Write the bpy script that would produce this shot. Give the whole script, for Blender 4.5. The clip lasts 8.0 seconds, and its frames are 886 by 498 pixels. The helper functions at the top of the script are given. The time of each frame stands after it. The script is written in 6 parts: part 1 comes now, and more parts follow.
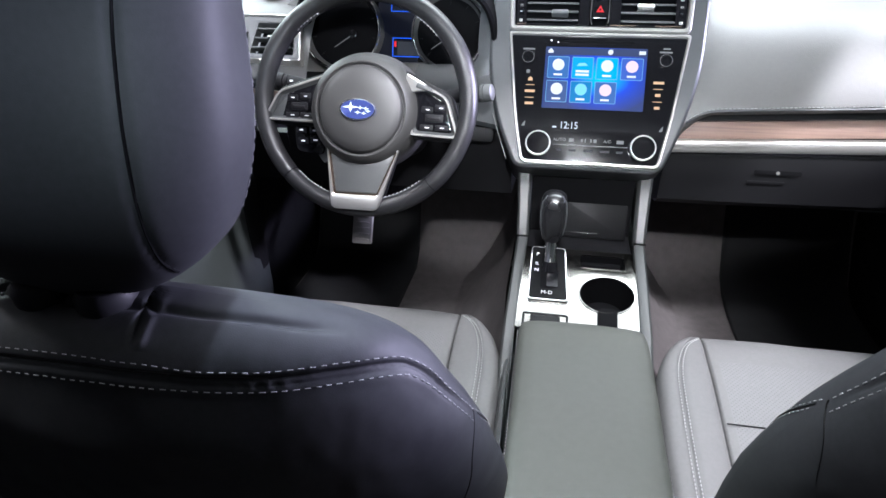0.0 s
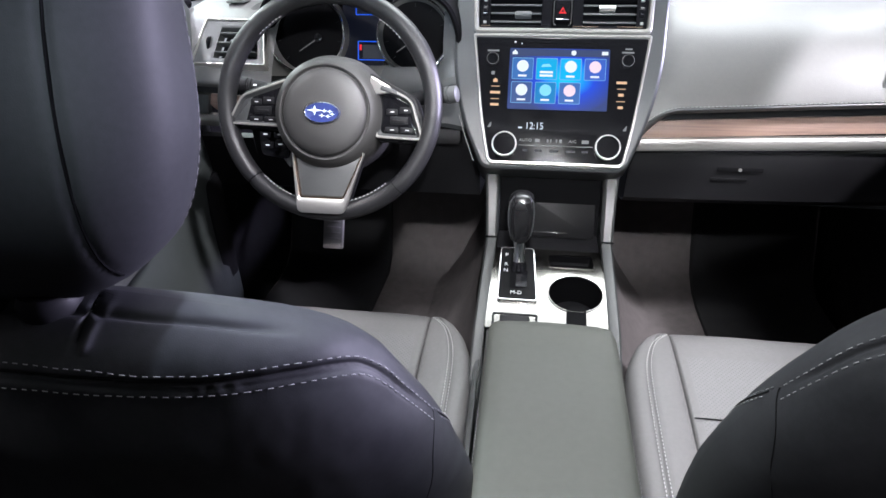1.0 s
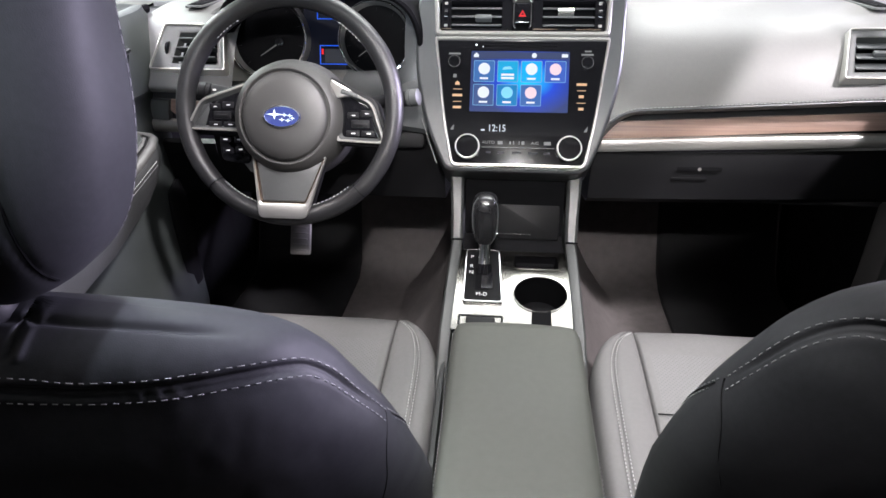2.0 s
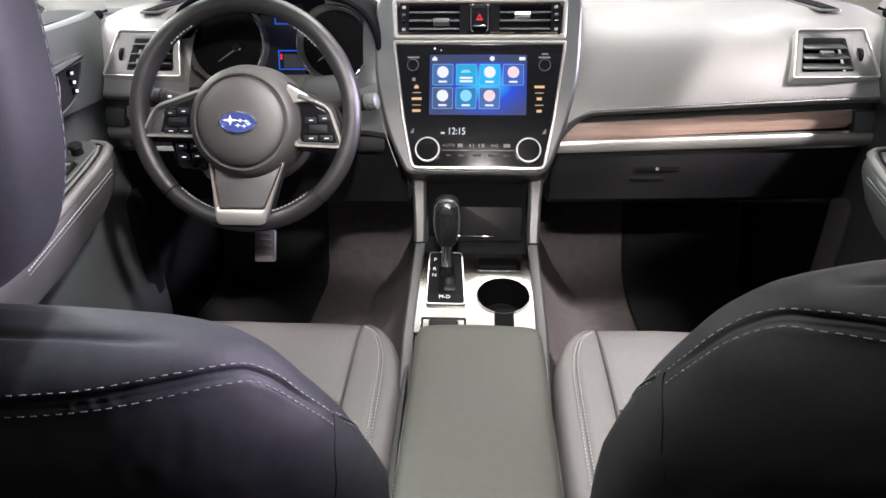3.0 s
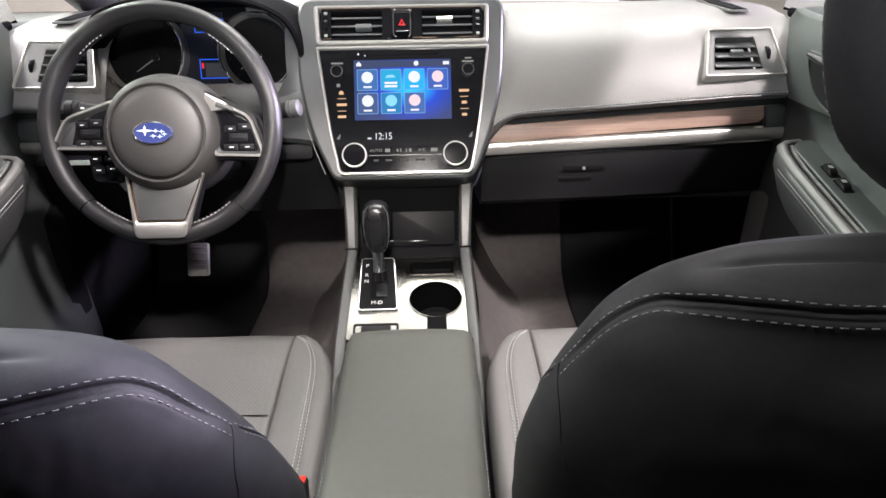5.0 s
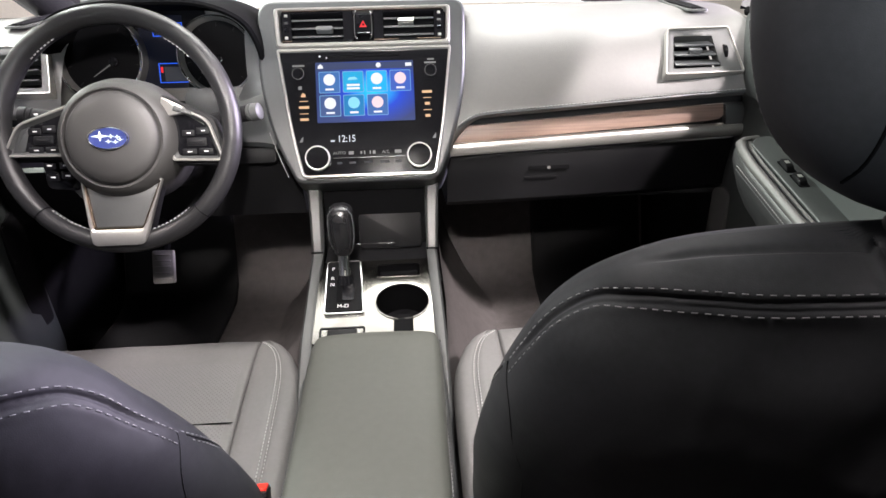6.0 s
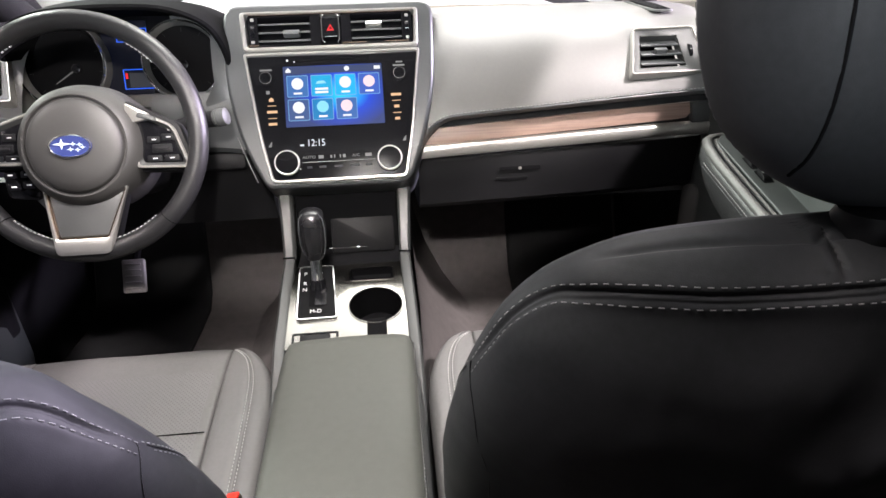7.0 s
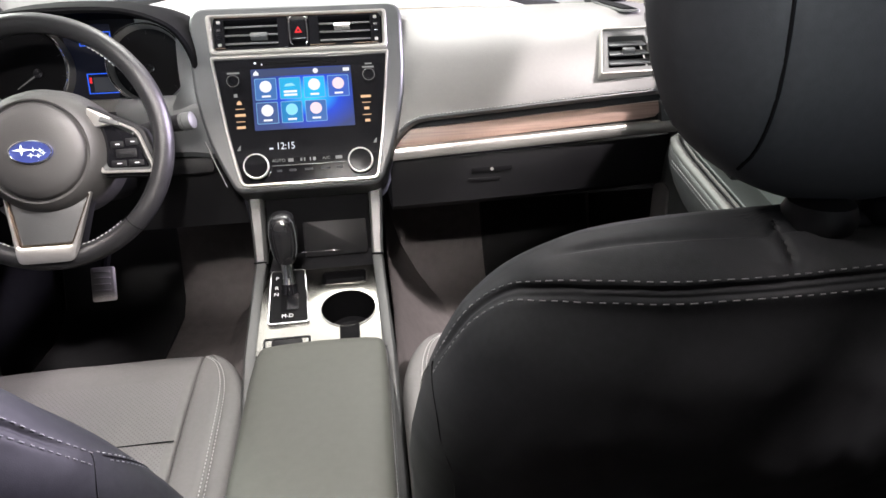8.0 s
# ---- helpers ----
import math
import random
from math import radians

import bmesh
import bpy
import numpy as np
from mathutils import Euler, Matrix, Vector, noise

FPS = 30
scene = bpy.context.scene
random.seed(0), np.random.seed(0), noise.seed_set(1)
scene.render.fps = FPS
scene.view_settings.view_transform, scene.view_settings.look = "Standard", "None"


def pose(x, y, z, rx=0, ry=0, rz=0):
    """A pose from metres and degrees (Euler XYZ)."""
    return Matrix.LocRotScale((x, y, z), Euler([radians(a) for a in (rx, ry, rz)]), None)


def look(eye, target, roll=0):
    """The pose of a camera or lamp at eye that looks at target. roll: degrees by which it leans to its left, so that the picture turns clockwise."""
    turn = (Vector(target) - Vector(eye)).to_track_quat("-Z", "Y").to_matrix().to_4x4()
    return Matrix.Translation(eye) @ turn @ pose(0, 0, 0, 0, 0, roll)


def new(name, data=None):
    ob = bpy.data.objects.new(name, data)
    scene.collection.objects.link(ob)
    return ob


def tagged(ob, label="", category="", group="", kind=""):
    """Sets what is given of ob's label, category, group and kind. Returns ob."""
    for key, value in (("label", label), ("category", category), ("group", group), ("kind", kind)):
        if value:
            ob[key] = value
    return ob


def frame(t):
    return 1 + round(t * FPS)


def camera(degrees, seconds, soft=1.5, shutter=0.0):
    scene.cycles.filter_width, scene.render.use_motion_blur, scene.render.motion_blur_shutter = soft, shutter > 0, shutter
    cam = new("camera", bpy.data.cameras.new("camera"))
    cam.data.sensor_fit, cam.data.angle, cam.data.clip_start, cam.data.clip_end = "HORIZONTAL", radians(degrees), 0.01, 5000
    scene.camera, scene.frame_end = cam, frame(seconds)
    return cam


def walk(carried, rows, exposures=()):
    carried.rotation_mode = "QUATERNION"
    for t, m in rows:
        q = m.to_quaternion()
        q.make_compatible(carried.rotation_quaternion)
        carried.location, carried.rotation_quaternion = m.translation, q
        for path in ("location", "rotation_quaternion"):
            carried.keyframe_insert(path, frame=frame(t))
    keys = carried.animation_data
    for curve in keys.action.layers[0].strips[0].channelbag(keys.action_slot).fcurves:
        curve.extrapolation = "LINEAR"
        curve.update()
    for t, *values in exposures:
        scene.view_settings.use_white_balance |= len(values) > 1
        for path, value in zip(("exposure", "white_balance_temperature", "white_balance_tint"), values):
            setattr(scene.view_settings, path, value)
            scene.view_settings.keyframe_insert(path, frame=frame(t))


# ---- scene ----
cam = camera(71.5, 8.0)
PATH = [
    (0, (-0.066, -0.032, 0.899), (-0.386, 1.709, -0.032), -0.2),
    (0.5, (-0.061, -0.031, 0.895), (-0.342, 1.719, -0.03), -0.2),
    (1, (-0.048, -0.03, 0.893), (-0.302, 1.73, -0.023), -0.4),
    (1.5, (-0.038, -0.029, 0.89), (-0.258, 1.739, -0.017), -0.4),
    (3, (-0.002, -0.029, 0.886), (-0.106, 1.76, -0.001), -0.5),
    (3.5, (0.009, -0.029, 0.884), (-0.063, 1.765, 0.003), -0.6),
    (4, (0.022, -0.029, 0.883), (-0.014, 1.769, 0.008), -0.7),
    (4.5, (0.033, -0.03, 0.881), (0.032, 1.771, 0.011), -0.8),
    (5, (0.046, -0.029, 0.879), (0.078, 1.774, 0.013), -0.9),
    (6.5, (0.079, -0.029, 0.874), (0.209, 1.774, 0.019), -1.4),
    (7, (0.085, -0.03, 0.873), (0.246, 1.773, 0.022), -1.6),
    (7.5, (0.092, -0.03, 0.872), (0.286, 1.771, 0.024), -1.6),
    (8, (0.101, -0.03, 0.869), (0.322, 1.77, 0.025), -1.8),
]
walk(cam, [(t, look(eye, target, roll)) for t, eye, target, roll in PATH],
     exposures=[(0.0, 0.20, 5850, 7), (1.0, 0.08, 6050, 8), (2.0, 0.02, 6350, 9), (3.2, 0.0, 6650, 10), (5.0, 0.06, 6680, 10), (8.0, 0.20, 6700, 10)])

# ---- light ----
world = bpy.data.worlds.new("hall_world")
scene.world = world
world.use_nodes = True
world.node_tree.nodes["Background"].inputs[0].default_value = (0.80, 0.86, 1.0, 1)
world.node_tree.nodes["Background"].inputs[1].default_value = 0.135


def lamp(name, kind, energy, m, color=(1, 1, 1), **more):
    data = bpy.data.lights.new(name, kind)
    data.energy, data.color = energy, color
    if "size" in more:
        data.shape, data.size, data.size_y = "RECTANGLE", more["size"][0], more["size"][1]
    if "spot" in more:
        data.spot_size, data.spot_blend = radians(more["spot"]), more["blend"]
    if "radius" in more:
        data.shadow_soft_size = more["radius"]
    ob = new(name, data)
    ob.matrix_world = m
    return ob


lamp("hall_spot_lamp", "AREA", 235, look((0.7, 2.65, 3.6), (0.1, 1.0, 0.5)), (1.0, 0.98, 0.95), size=(2.0, 1.6))
lamp("hall_ceiling_lamp", "AREA", 620, pose(0, 3.6, 5.5), (0.95, 0.96, 1.0), size=(11.0, 7.4))
# unseen lamp on the right, added for the lilac light on the seats
lamp("side_fill_lamp", "AREA", 640, look((4.2, 1.9, 1.7), (-0.1, 0.3, 0.75)), (0.82, 0.76, 1.0), size=(1.0, 1.0))
# unseen lamp at front left, added to brighten the right-hand door
lamp("side_fill_lamp", "AREA", 470, look((-3.5, 3.7, 3.2), (0.5, 0.8, 0.65)), (0.90, 1.0, 0.94), size=(1.0, 1.0))
# another unseen lilac lamp, added for the rim of the passenger seat
lamp("side_fill_lamp", "AREA", 520, look((4.4, 2.0, 1.5), (0.3, 0.3, 0.72)), (0.84, 0.70, 1.0), size=(1.2, 0.5))
# unseen lamp, added to brighten the right of the dashboard
lamp("window_fill_lamp", "AREA", 420, look((2.2, -0.8, 3.55), (0.5, 1.05, 0.6)), (1.0, 0.92, 0.94), size=(0.3, 0.3))
# unseen weaker lamp on the left, added for dash and passenger seat top
lamp("window_fill_lamp", "AREA", 130, look((-2.2, 0.4, 3.55), (-0.5, 1.05, 0.6)), (1.0, 0.95, 0.93), size=(0.3, 0.3))
# unseen spot aimed level; its cone edge shapes the bright pool on the dash
lamp("cabin_fill_lamp", "SPOT", 58, look((0.02, 0.07, 1.105), (-0.01, 1.07, 1.09)), (1.0, 0.95, 0.92), spot=76, blend=0.14, radius=0.02)
# second unseen spot, added to brighten the lid and the cushions
lamp("cabin_fill_lamp", "SPOT", 50, look((0.0, 0.07, 1.105), (0.0, 0.75, 0.30)), (1.0, 0.95, 0.92), spot=44, blend=0.6, radius=0.02)
# unseen overhead lamp, placed for the lit pool on the footwell carpet
lamp("sunroof_fill_lamp", "AREA", 430, look((0.0, -2.4, 5.35), (0.0, 1.3, 0.1)), (1.0, 0.94, 0.92), size=(0.9, 0.5))
# unseen narrow spot, added to brighten the top of the driver's seat
lamp("sunroof_fill_lamp", "SPOT", 1900, look((0.3, 1.9, 5.3), (-0.30, 0.30, 0.68)), (0.80, 0.84, 1.0), spot=7.5, blend=0.6, radius=0.12)
# unseen lamp behind the car, added to brighten the headrests
lamp("rear_fill_lamp", "AREA", 560, look((0.3, -6.0, 1.75), (0.0, 0.3, 0.85)), (0.84, 0.92, 1.0), size=(2.4, 0.5))


# ---- materials ----
def material(name, color, rough=0.5, metal=0.0, vary=0.12, vary_scale=14.0, grain=0.0, grain_scale=900.0, cells=False, spec=0.5, coat=0.0, rough_vary=0.08):
    m = bpy.data.materials.new(name)
    m.use_nodes = True
    n, link = m.node_tree.nodes, m.node_tree.links
    b = n["Principled BSDF"]
    b.inputs["Metallic"].default_value = metal
    b.inputs["Specular IOR Level"].default_value = spec
    b.inputs["Coat Weight"].default_value = coat
    co = n.new("ShaderNodeTexCoord")
    big = n.new("ShaderNodeTexNoise")
    big.inputs["Scale"].default_value, big.inputs["Detail"].default_value = vary_scale, 6
    fine = n.new("ShaderNodeTexNoise")
    fine.inputs["Scale"].default_value, fine.inputs["Detail"].default_value = vary_scale * 22, 3
    link.new(co.outputs["Object"], big.inputs["Vector"])
    link.new(co.outputs["Object"], fine.inputs["Vector"])
    add = n.new("ShaderNodeMath")
    add.operation = "ADD"
    link.new(big.outputs["Fac"], add.inputs[0])
    link.new(fine.outputs["Fac"], add.inputs[1])
    ramp = n.new("ShaderNodeMapRange")
    ramp.inputs["From Min"].default_value, ramp.inputs["From Max"].default_value = 0.7, 1.3
    ramp.inputs["To Min"].default_value, ramp.inputs["To Max"].default_value = 1 - vary, 1 + vary
    link.new(add.outputs[0], ramp.inputs["Value"])
    mul = n.new("ShaderNodeVectorMath")
    mul.operation = "SCALE"
    mul.inputs[0].default_value = color
    link.new(ramp.outputs[0], mul.inputs["Scale"])
    link.new(mul.outputs[0], b.inputs["Base Color"])
    rr = n.new("ShaderNodeMapRange")
    rr.inputs["From Min"].default_value, rr.inputs["From Max"].default_value = 0.3, 0.7
    rr.inputs["To Min"].default_value, rr.inputs["To Max"].default_value = max(0.02, rough - rough_vary), min(1, rough + rough_vary)
    link.new(big.outputs["Fac"], rr.inputs["Value"])
    link.new(rr.outputs[0], b.inputs["Roughness"])
    if grain:
        if cells:
            tex = n.new("ShaderNodeTexVoronoi")
            tex.inputs["Scale"].default_value = grain_scale
            out = tex.outputs["Distance"]
        else:
            tex = n.new("ShaderNodeTexNoise")
            tex.inputs["Scale"].default_value, tex.inputs["Detail"].default_value = grain_scale, 4
            out = tex.outputs["Fac"]
        link.new(co.outputs["Object"], tex.inputs["Vector"])
        bump = n.new("ShaderNodeBump")
        bump.inputs["Strength"].default_value, bump.inputs["Distance"].default_value = grain, 0.001
        link.new(out, bump.inputs["Height"])
        link.new(bump.outputs[0], b.inputs["Normal"])
    return m


def glow(name, color, strength):
    m = bpy.data.materials.new(name)
    m.use_nodes = True
    b = m.node_tree.nodes["Principled BSDF"]
    b.inputs["Base Color"].default_value = (0.01, 0.01, 0.01, 1)
    b.inputs["Emission Color"].default_value = (*color, 1)
    b.inputs["Emission Strength"].default_value = strength
    b.inputs["Roughness"].default_value = 0.3
    b.inputs["Specular IOR Level"].default_value = 0.04
    return m


LEATHER = material("black_leather", (0.034, 0.035, 0.036), 0.46, grain=0.18, grain_scale=1100, cells=True, vary=0.10, vary_scale=9)
# same leather as the cushions, with the seat backs' shade put into the colour
SHADED_LEATHER = material("shaded_seat_leather", (0.0172, 0.0178, 0.0198), 0.58, spec=0.15, grain=0.05, grain_scale=1200, cells=True, vary=0.14, vary_scale=9)
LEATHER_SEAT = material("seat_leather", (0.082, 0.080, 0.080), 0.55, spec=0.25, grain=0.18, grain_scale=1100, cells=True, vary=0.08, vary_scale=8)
LEATHER_LID = material("soft_vinyl_lid", (0.053, 0.055, 0.049), 0.6, spec=0.3, grain=0.10, grain_scale=1000, cells=True, vary=0.07, vary_scale=4)
PERFORATED = material("perforated_leather", (0.090, 0.088, 0.089), 0.55, spec=0.25, grain=0.15, grain_scale=1100, cells=True, vary=0.08, vary_scale=8)
THREAD = material("grey_thread", (0.125, 0.125, 0.13), 0.7)
PALE_THREAD = material("pale_grey_thread", (0.30, 0.30, 0.30), 0.7)
PAD = material("dash_pad_vinyl", (0.086, 0.085, 0.083), 0.5, grain=0.09, grain_scale=600, cells=True, vary=0.06, vary_scale=7)
SHOULDER = material("satin_grey_plastic", (0.040, 0.043, 0.045), 0.42, grain=0.08, grain_scale=1200, vary=0.05)
DARK = material("dark_grained_plastic", (0.007, 0.007, 0.008), 0.55, grain=0.25, grain_scale=800, cells=True, vary=0.1, spec=0.15)
MIDDLE = material("grey_grained_plastic", (0.044, 0.046, 0.046), 0.5, grain=0.2, grain_scale=800, cells=True, vary=0.08)
BLACK = material("piano_black", (0.005, 0.005, 0.006), 0.08, vary=0.05, spec=0.28, rough_vary=0.03)
BLACK_GRIP = material("glossy_black_leather", (0.0075, 0.0075, 0.0085), 0.22, vary=0.08, spec=0.4, grain=0.06, grain_scale=1200, cells=True)
INK_BLACK = material("satin_black_plate", (0.005, 0.005, 0.006), 0.5, vary=0.05, spec=0.15)
MATT = material("matt_black", (0.004, 0.004, 0.0045), 0.8, vary=0.1, spec=0.03)
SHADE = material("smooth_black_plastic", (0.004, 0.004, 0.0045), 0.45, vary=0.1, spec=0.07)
SILVER = material("satin_silver", (0.41, 0.40, 0.38), 0.29, metal=0.72, vary=0.03, rough_vary=0.01)
SPOKE_SILVER = material("dull_spoke_silver", (0.50, 0.49, 0.47), 0.30, metal=0.9, vary=0.03, rough_vary=0.01)
BRONZE = material("dark_bronze_trim", (0.42, 0.31, 0.24), 0.22, metal=1.0, vary=0.05, rough_vary=0.02)
CHROME = material("chrome", (0.85, 0.85, 0.84), 0.10, metal=1.0, vary=0.03, rough_vary=0.01)
PANELM = material("brushed_champagne_panel", (0.23, 0.223, 0.207), 0.25, metal=1.0, vary=0.03, rough_vary=0.01)
CARPET = material("brown_grey_carpet", (0.080, 0.072, 0.072), 0.95, vary=0.2, vary_scale=40, grain=1.0, grain_scale=900, spec=0.1)
DOORM = material("door_trim_plastic", (0.036, 0.041, 0.040), 0.5, grain=0.15, grain_scale=1000, cells=True, vary=0.08)
# near-black of the sheets that stand for the footwell shade
FOOT_SHADE = material("footwell_shade_sheet", (0.010, 0.010, 0.011), 0.9, grain=0.6, grain_scale=700, vary=0.2, vary_scale=30, spec=0.2)
RUBBER = material("pedal_rubber", (0.26, 0.25, 0.24), 0.6, grain=0.3, grain_scale=900)
LINER = material("grey_headliner", (0.20, 0.20, 0.20), 0.9, vary=0.06, grain=0.4, grain_scale=700, spec=0.1)
HALLM = material("hall_wall_paint", (0.78, 0.74, 0.66), 0.8, vary=0.05, vary_scale=1)
HALLF = material("hall_floor", (0.30, 0.30, 0.30), 0.4, vary=0.1, vary_scale=2)
COUNTER = material("dark_grey_laminate", (0.085, 0.09, 0.09), 0.45, vary=0.08, vary_scale=3)
RED = material("red_plastic", (0.6, 0.02, 0.01), 0.4)
BLUE = material("emblem_blue", (0.022, 0.032, 0.125), 0.2, coat=0.7)
STAR = material("emblem_silver", (0.7, 0.85, 0.86), 0.3, metal=0.2)
RING = material("bright_satin_ring", (0.72, 0.71, 0.69), 0.32, metal=0.35, vary=0.05)
RIM = material("black_rim_leather", (0.012, 0.012, 0.013), 0.36, spec=0.36, grain=0.2, grain_scale=1200, cells=True, vary=0.1)
WHITE_INK = material("white_ink", (0.65, 0.65, 0.65), 0.5)
HUB = material("dark_airbag_cover", (0.025, 0.0245, 0.024), 0.48, grain=0.2, grain_scale=1000, cells=True, vary=0.08)


def wood_material():
    m = material("matt_brown_wood", (0.16, 0.075, 0.042), 0.4, vary=0.15)
    n, link = m.node_tree.nodes, m.node_tree.links
    co = n.new("ShaderNodeTexCoord")
    st = n.new("ShaderNodeMapping")
    st.inputs["Scale"].default_value = (4, 160, 160)
    g = n.new("ShaderNodeTexNoise")
    g.inputs["Scale"].default_value, g.inputs["Detail"].default_value, g.inputs["Distortion"].default_value = 1.6, 8, 0.6
    r = n.new("ShaderNodeValToRGB")
    r.color_ramp.elements[0].position, r.color_ramp.elements[0].color = 0.30, (0.150, 0.096, 0.076, 1)
    r.color_ramp.elements[1].position, r.color_ramp.elements[1].color = 0.70, (0.25, 0.165, 0.132, 1)
    link.new(co.outputs["Object"], st.inputs["Vector"])
    link.new(st.outputs[0], g.inputs["Vector"])
    link.new(g.outputs["Fac"], r.inputs["Fac"])
    link.new(r.outputs["Color"], n["Principled BSDF"].inputs["Base Color"])
    return m


WOOD = wood_material()


def perforate(m, pitch=0.0048, size=0.19):
    """Punches a diagonal grid of small dark holes into a material, seen from above."""
    n, link = m.node_tree.nodes, m.node_tree.links
    b = n["Principled BSDF"]
    old = b.inputs["Base Color"].links[0].from_socket
    co = n.new("ShaderNodeTexCoord")
    mp = n.new("ShaderNodeMapping")
    mp.inputs["Rotation"].default_value = (0, 0, radians(45))
    mp.inputs["Scale"].default_value = (1 / pitch, 1 / pitch, 0)
    fr = n.new("ShaderNodeVectorMath")
    fr.operation = "FRACTION"
    dist = n.new("ShaderNodeVectorMath")
    dist.operation = "DISTANCE"
    dist.inputs[1].default_value = (0.5, 0.5, 0)
    hole = n.new("ShaderNodeMath")
    hole.operation = "LESS_THAN"
    hole.inputs[1].default_value = size
    mix = n.new("ShaderNodeMix")
    mix.data_type = "RGBA"
    mix.inputs["B"].default_value = (0.050, 0.049, 0.049, 1)
    link.new(co.outputs["Object"], mp.inputs["Vector"])
    link.new(mp.outputs[0], fr.inputs[0])
    link.new(fr.outputs[0], dist.inputs[0])
    link.new(dist.outputs["Value"], hole.inputs[0])
    link.new(hole.outputs[0], mix.inputs["Factor"])
    link.new(old, mix.inputs["A"])
    link.new(mix.outputs["Result"], b.inputs["Base Color"])


perforate(PERFORATED)


def screen_material():
    m = bpy.data.materials.new("lit_display")
    m.use_nodes = True
    n, link = m.node_tree.nodes, m.node_tree.links
    b = n["Principled BSDF"]
    b.inputs["Base Color"].default_value = (0.01, 0.01, 0.015, 1)
    b.inputs["Roughness"].default_value = 0.35
    b.inputs["Specular IOR Level"].default_value = 0.04
    co = n.new("ShaderNodeTexCoord")
    mp = n.new("ShaderNodeMapping")
    mp.inputs["Location"].default_value = (-0.012 * 11, -0.122 * 15, 0)
    mp.inputs["Scale"].default_value = (11, 15, 0)
    g = n.new("ShaderNodeTexGradient")
    g.gradient_type = "SPHERICAL"
    r = n.new("ShaderNodeValToRGB")
    r.color_ramp.elements[0].position, r.color_ramp.elements[0].color = 0.0, (0.012, 0.030, 0.13, 1)
    r.color_ramp.elements[1].position, r.color_ramp.elements[1].color = 0.92, (0.0, 0.45, 0.85, 1)
    e = r.color_ramp.elements.new(0.45)
    e.color = (0.0, 0.04, 0.50, 1)
    link.new(co.outputs["Object"], mp.inputs["Vector"])
    link.new(mp.outputs[0], g.inputs["Vector"])
    link.new(g.outputs["Color"], r.inputs["Fac"])
    link.new(r.outputs["Color"], b.inputs["Emission Color"])
    b.inputs["Emission Strength"].default_value = 1.4
    return m


SCREEN = screen_material()
LIT_WHITE = glow("lit_white", (0.85, 0.9, 1.0), 1.0)
LIT_CYAN = glow("lit_cyan", (0.25, 0.72, 1.0), 1.0)
LIT_PINK = glow("lit_pink", (0.95, 0.72, 0.8), 1.0)
LIT_TILE = glow("lit_tile_edge", (0.16, 0.40, 0.72), 1.0)
TILES = [glow("lit_tile_face", c, 1.25) for c in ((0.03, 0.12, 0.36), (0.0, 0.32, 0.62), (0.0, 0.36, 0.76), (0.03, 0.09, 0.44), (0.035, 0.075, 0.22), (0.0, 0.17, 0.44), (0.03, 0.11, 0.36))]
LIT_BAND = glow("lit_band", (0.03, 0.05, 0.14), 1.0)
LIT_AMBER = glow("lit_amber", (1.0, 0.62, 0.36), 0.9)
LIT_BLUE = glow("lit_blue", (0.02, 0.12, 0.9), 1.2)
LIT_DIMBLUE = glow("lit_dim_blue", (0.0006, 0.0012, 0.006), 1.0)
LIT_GREY = glow("lit_grey", (0.03, 0.032, 0.04), 1.0)
LIT_RED = glow("lit_red", (0.9, 0.02, 0.03), 1.0)
LIT_DIM = glow("lit_dim_white", (0.26, 0.26, 0.26), 1.0)
LIT_FAINT = glow("lit_faint_white", (0.012, 0.012, 0.013), 1.0)
LIT_NEEDLE = glow("lit_needle", (0.12, 0.12, 0.12), 1.0)
LENS = glow("added_lamp_lens", (1.0, 0.95, 0.9), 4.0)


def glass_material(name="clear_glass", tint=(0.9, 0.93, 0.92)):
    m = bpy.data.materials.new(name)
    m.use_nodes = True
    n, link = m.node_tree.nodes, m.node_tree.links
    t, g, x = n.new("ShaderNodeBsdfTransparent"), n.new("ShaderNodeBsdfGlossy"), n.new("ShaderNodeMixShader")
    t.inputs[0].default_value = (*tint, 1)
    g.inputs["Roughness"].default_value = 0.02
    f = n.new("ShaderNodeFresnel")
    f.inputs[0].default_value = 1.45
    link.new(f.outputs[0], x.inputs[0])
    link.new(t.outputs[0], x.inputs[1])
    link.new(g.outputs[0], x.inputs[2])
    link.new(x.outputs[0], n["Material Output"].inputs[0])
    return m


GLASS = glass_material()
PRIVACY = glass_material("privacy_glass", (0.13, 0.15, 0.14))


# ---- mesh tools ----
def part(name, bm, mat, parent=None, label="", smooth=40, m=None):
    """One mesh object of a bmesh, under a thing or a part."""
    bmesh.ops.recalc_face_normals(bm, faces=bm.faces)
    me = bpy.data.meshes.new(name)
    bm.to_mesh(me)
    bm.free()
    if smooth:
        me.shade_smooth()
        me.set_sharp_from_angle(angle=radians(smooth))
    me.materials.append(mat)
    ob = new(name, me)
    if parent is not None:
        ob.parent = parent
    if m is not None:
        ob.matrix_local = m
    if label:
        tagged(ob, label)
    return ob


def thing(name, label, category, m=None, group="", kind=""):
    ob = new(name)
    ob.empty_display_size = 0.05
    if m is not None:
        ob.matrix_world = m
    return tagged(ob, label, category, group, kind)


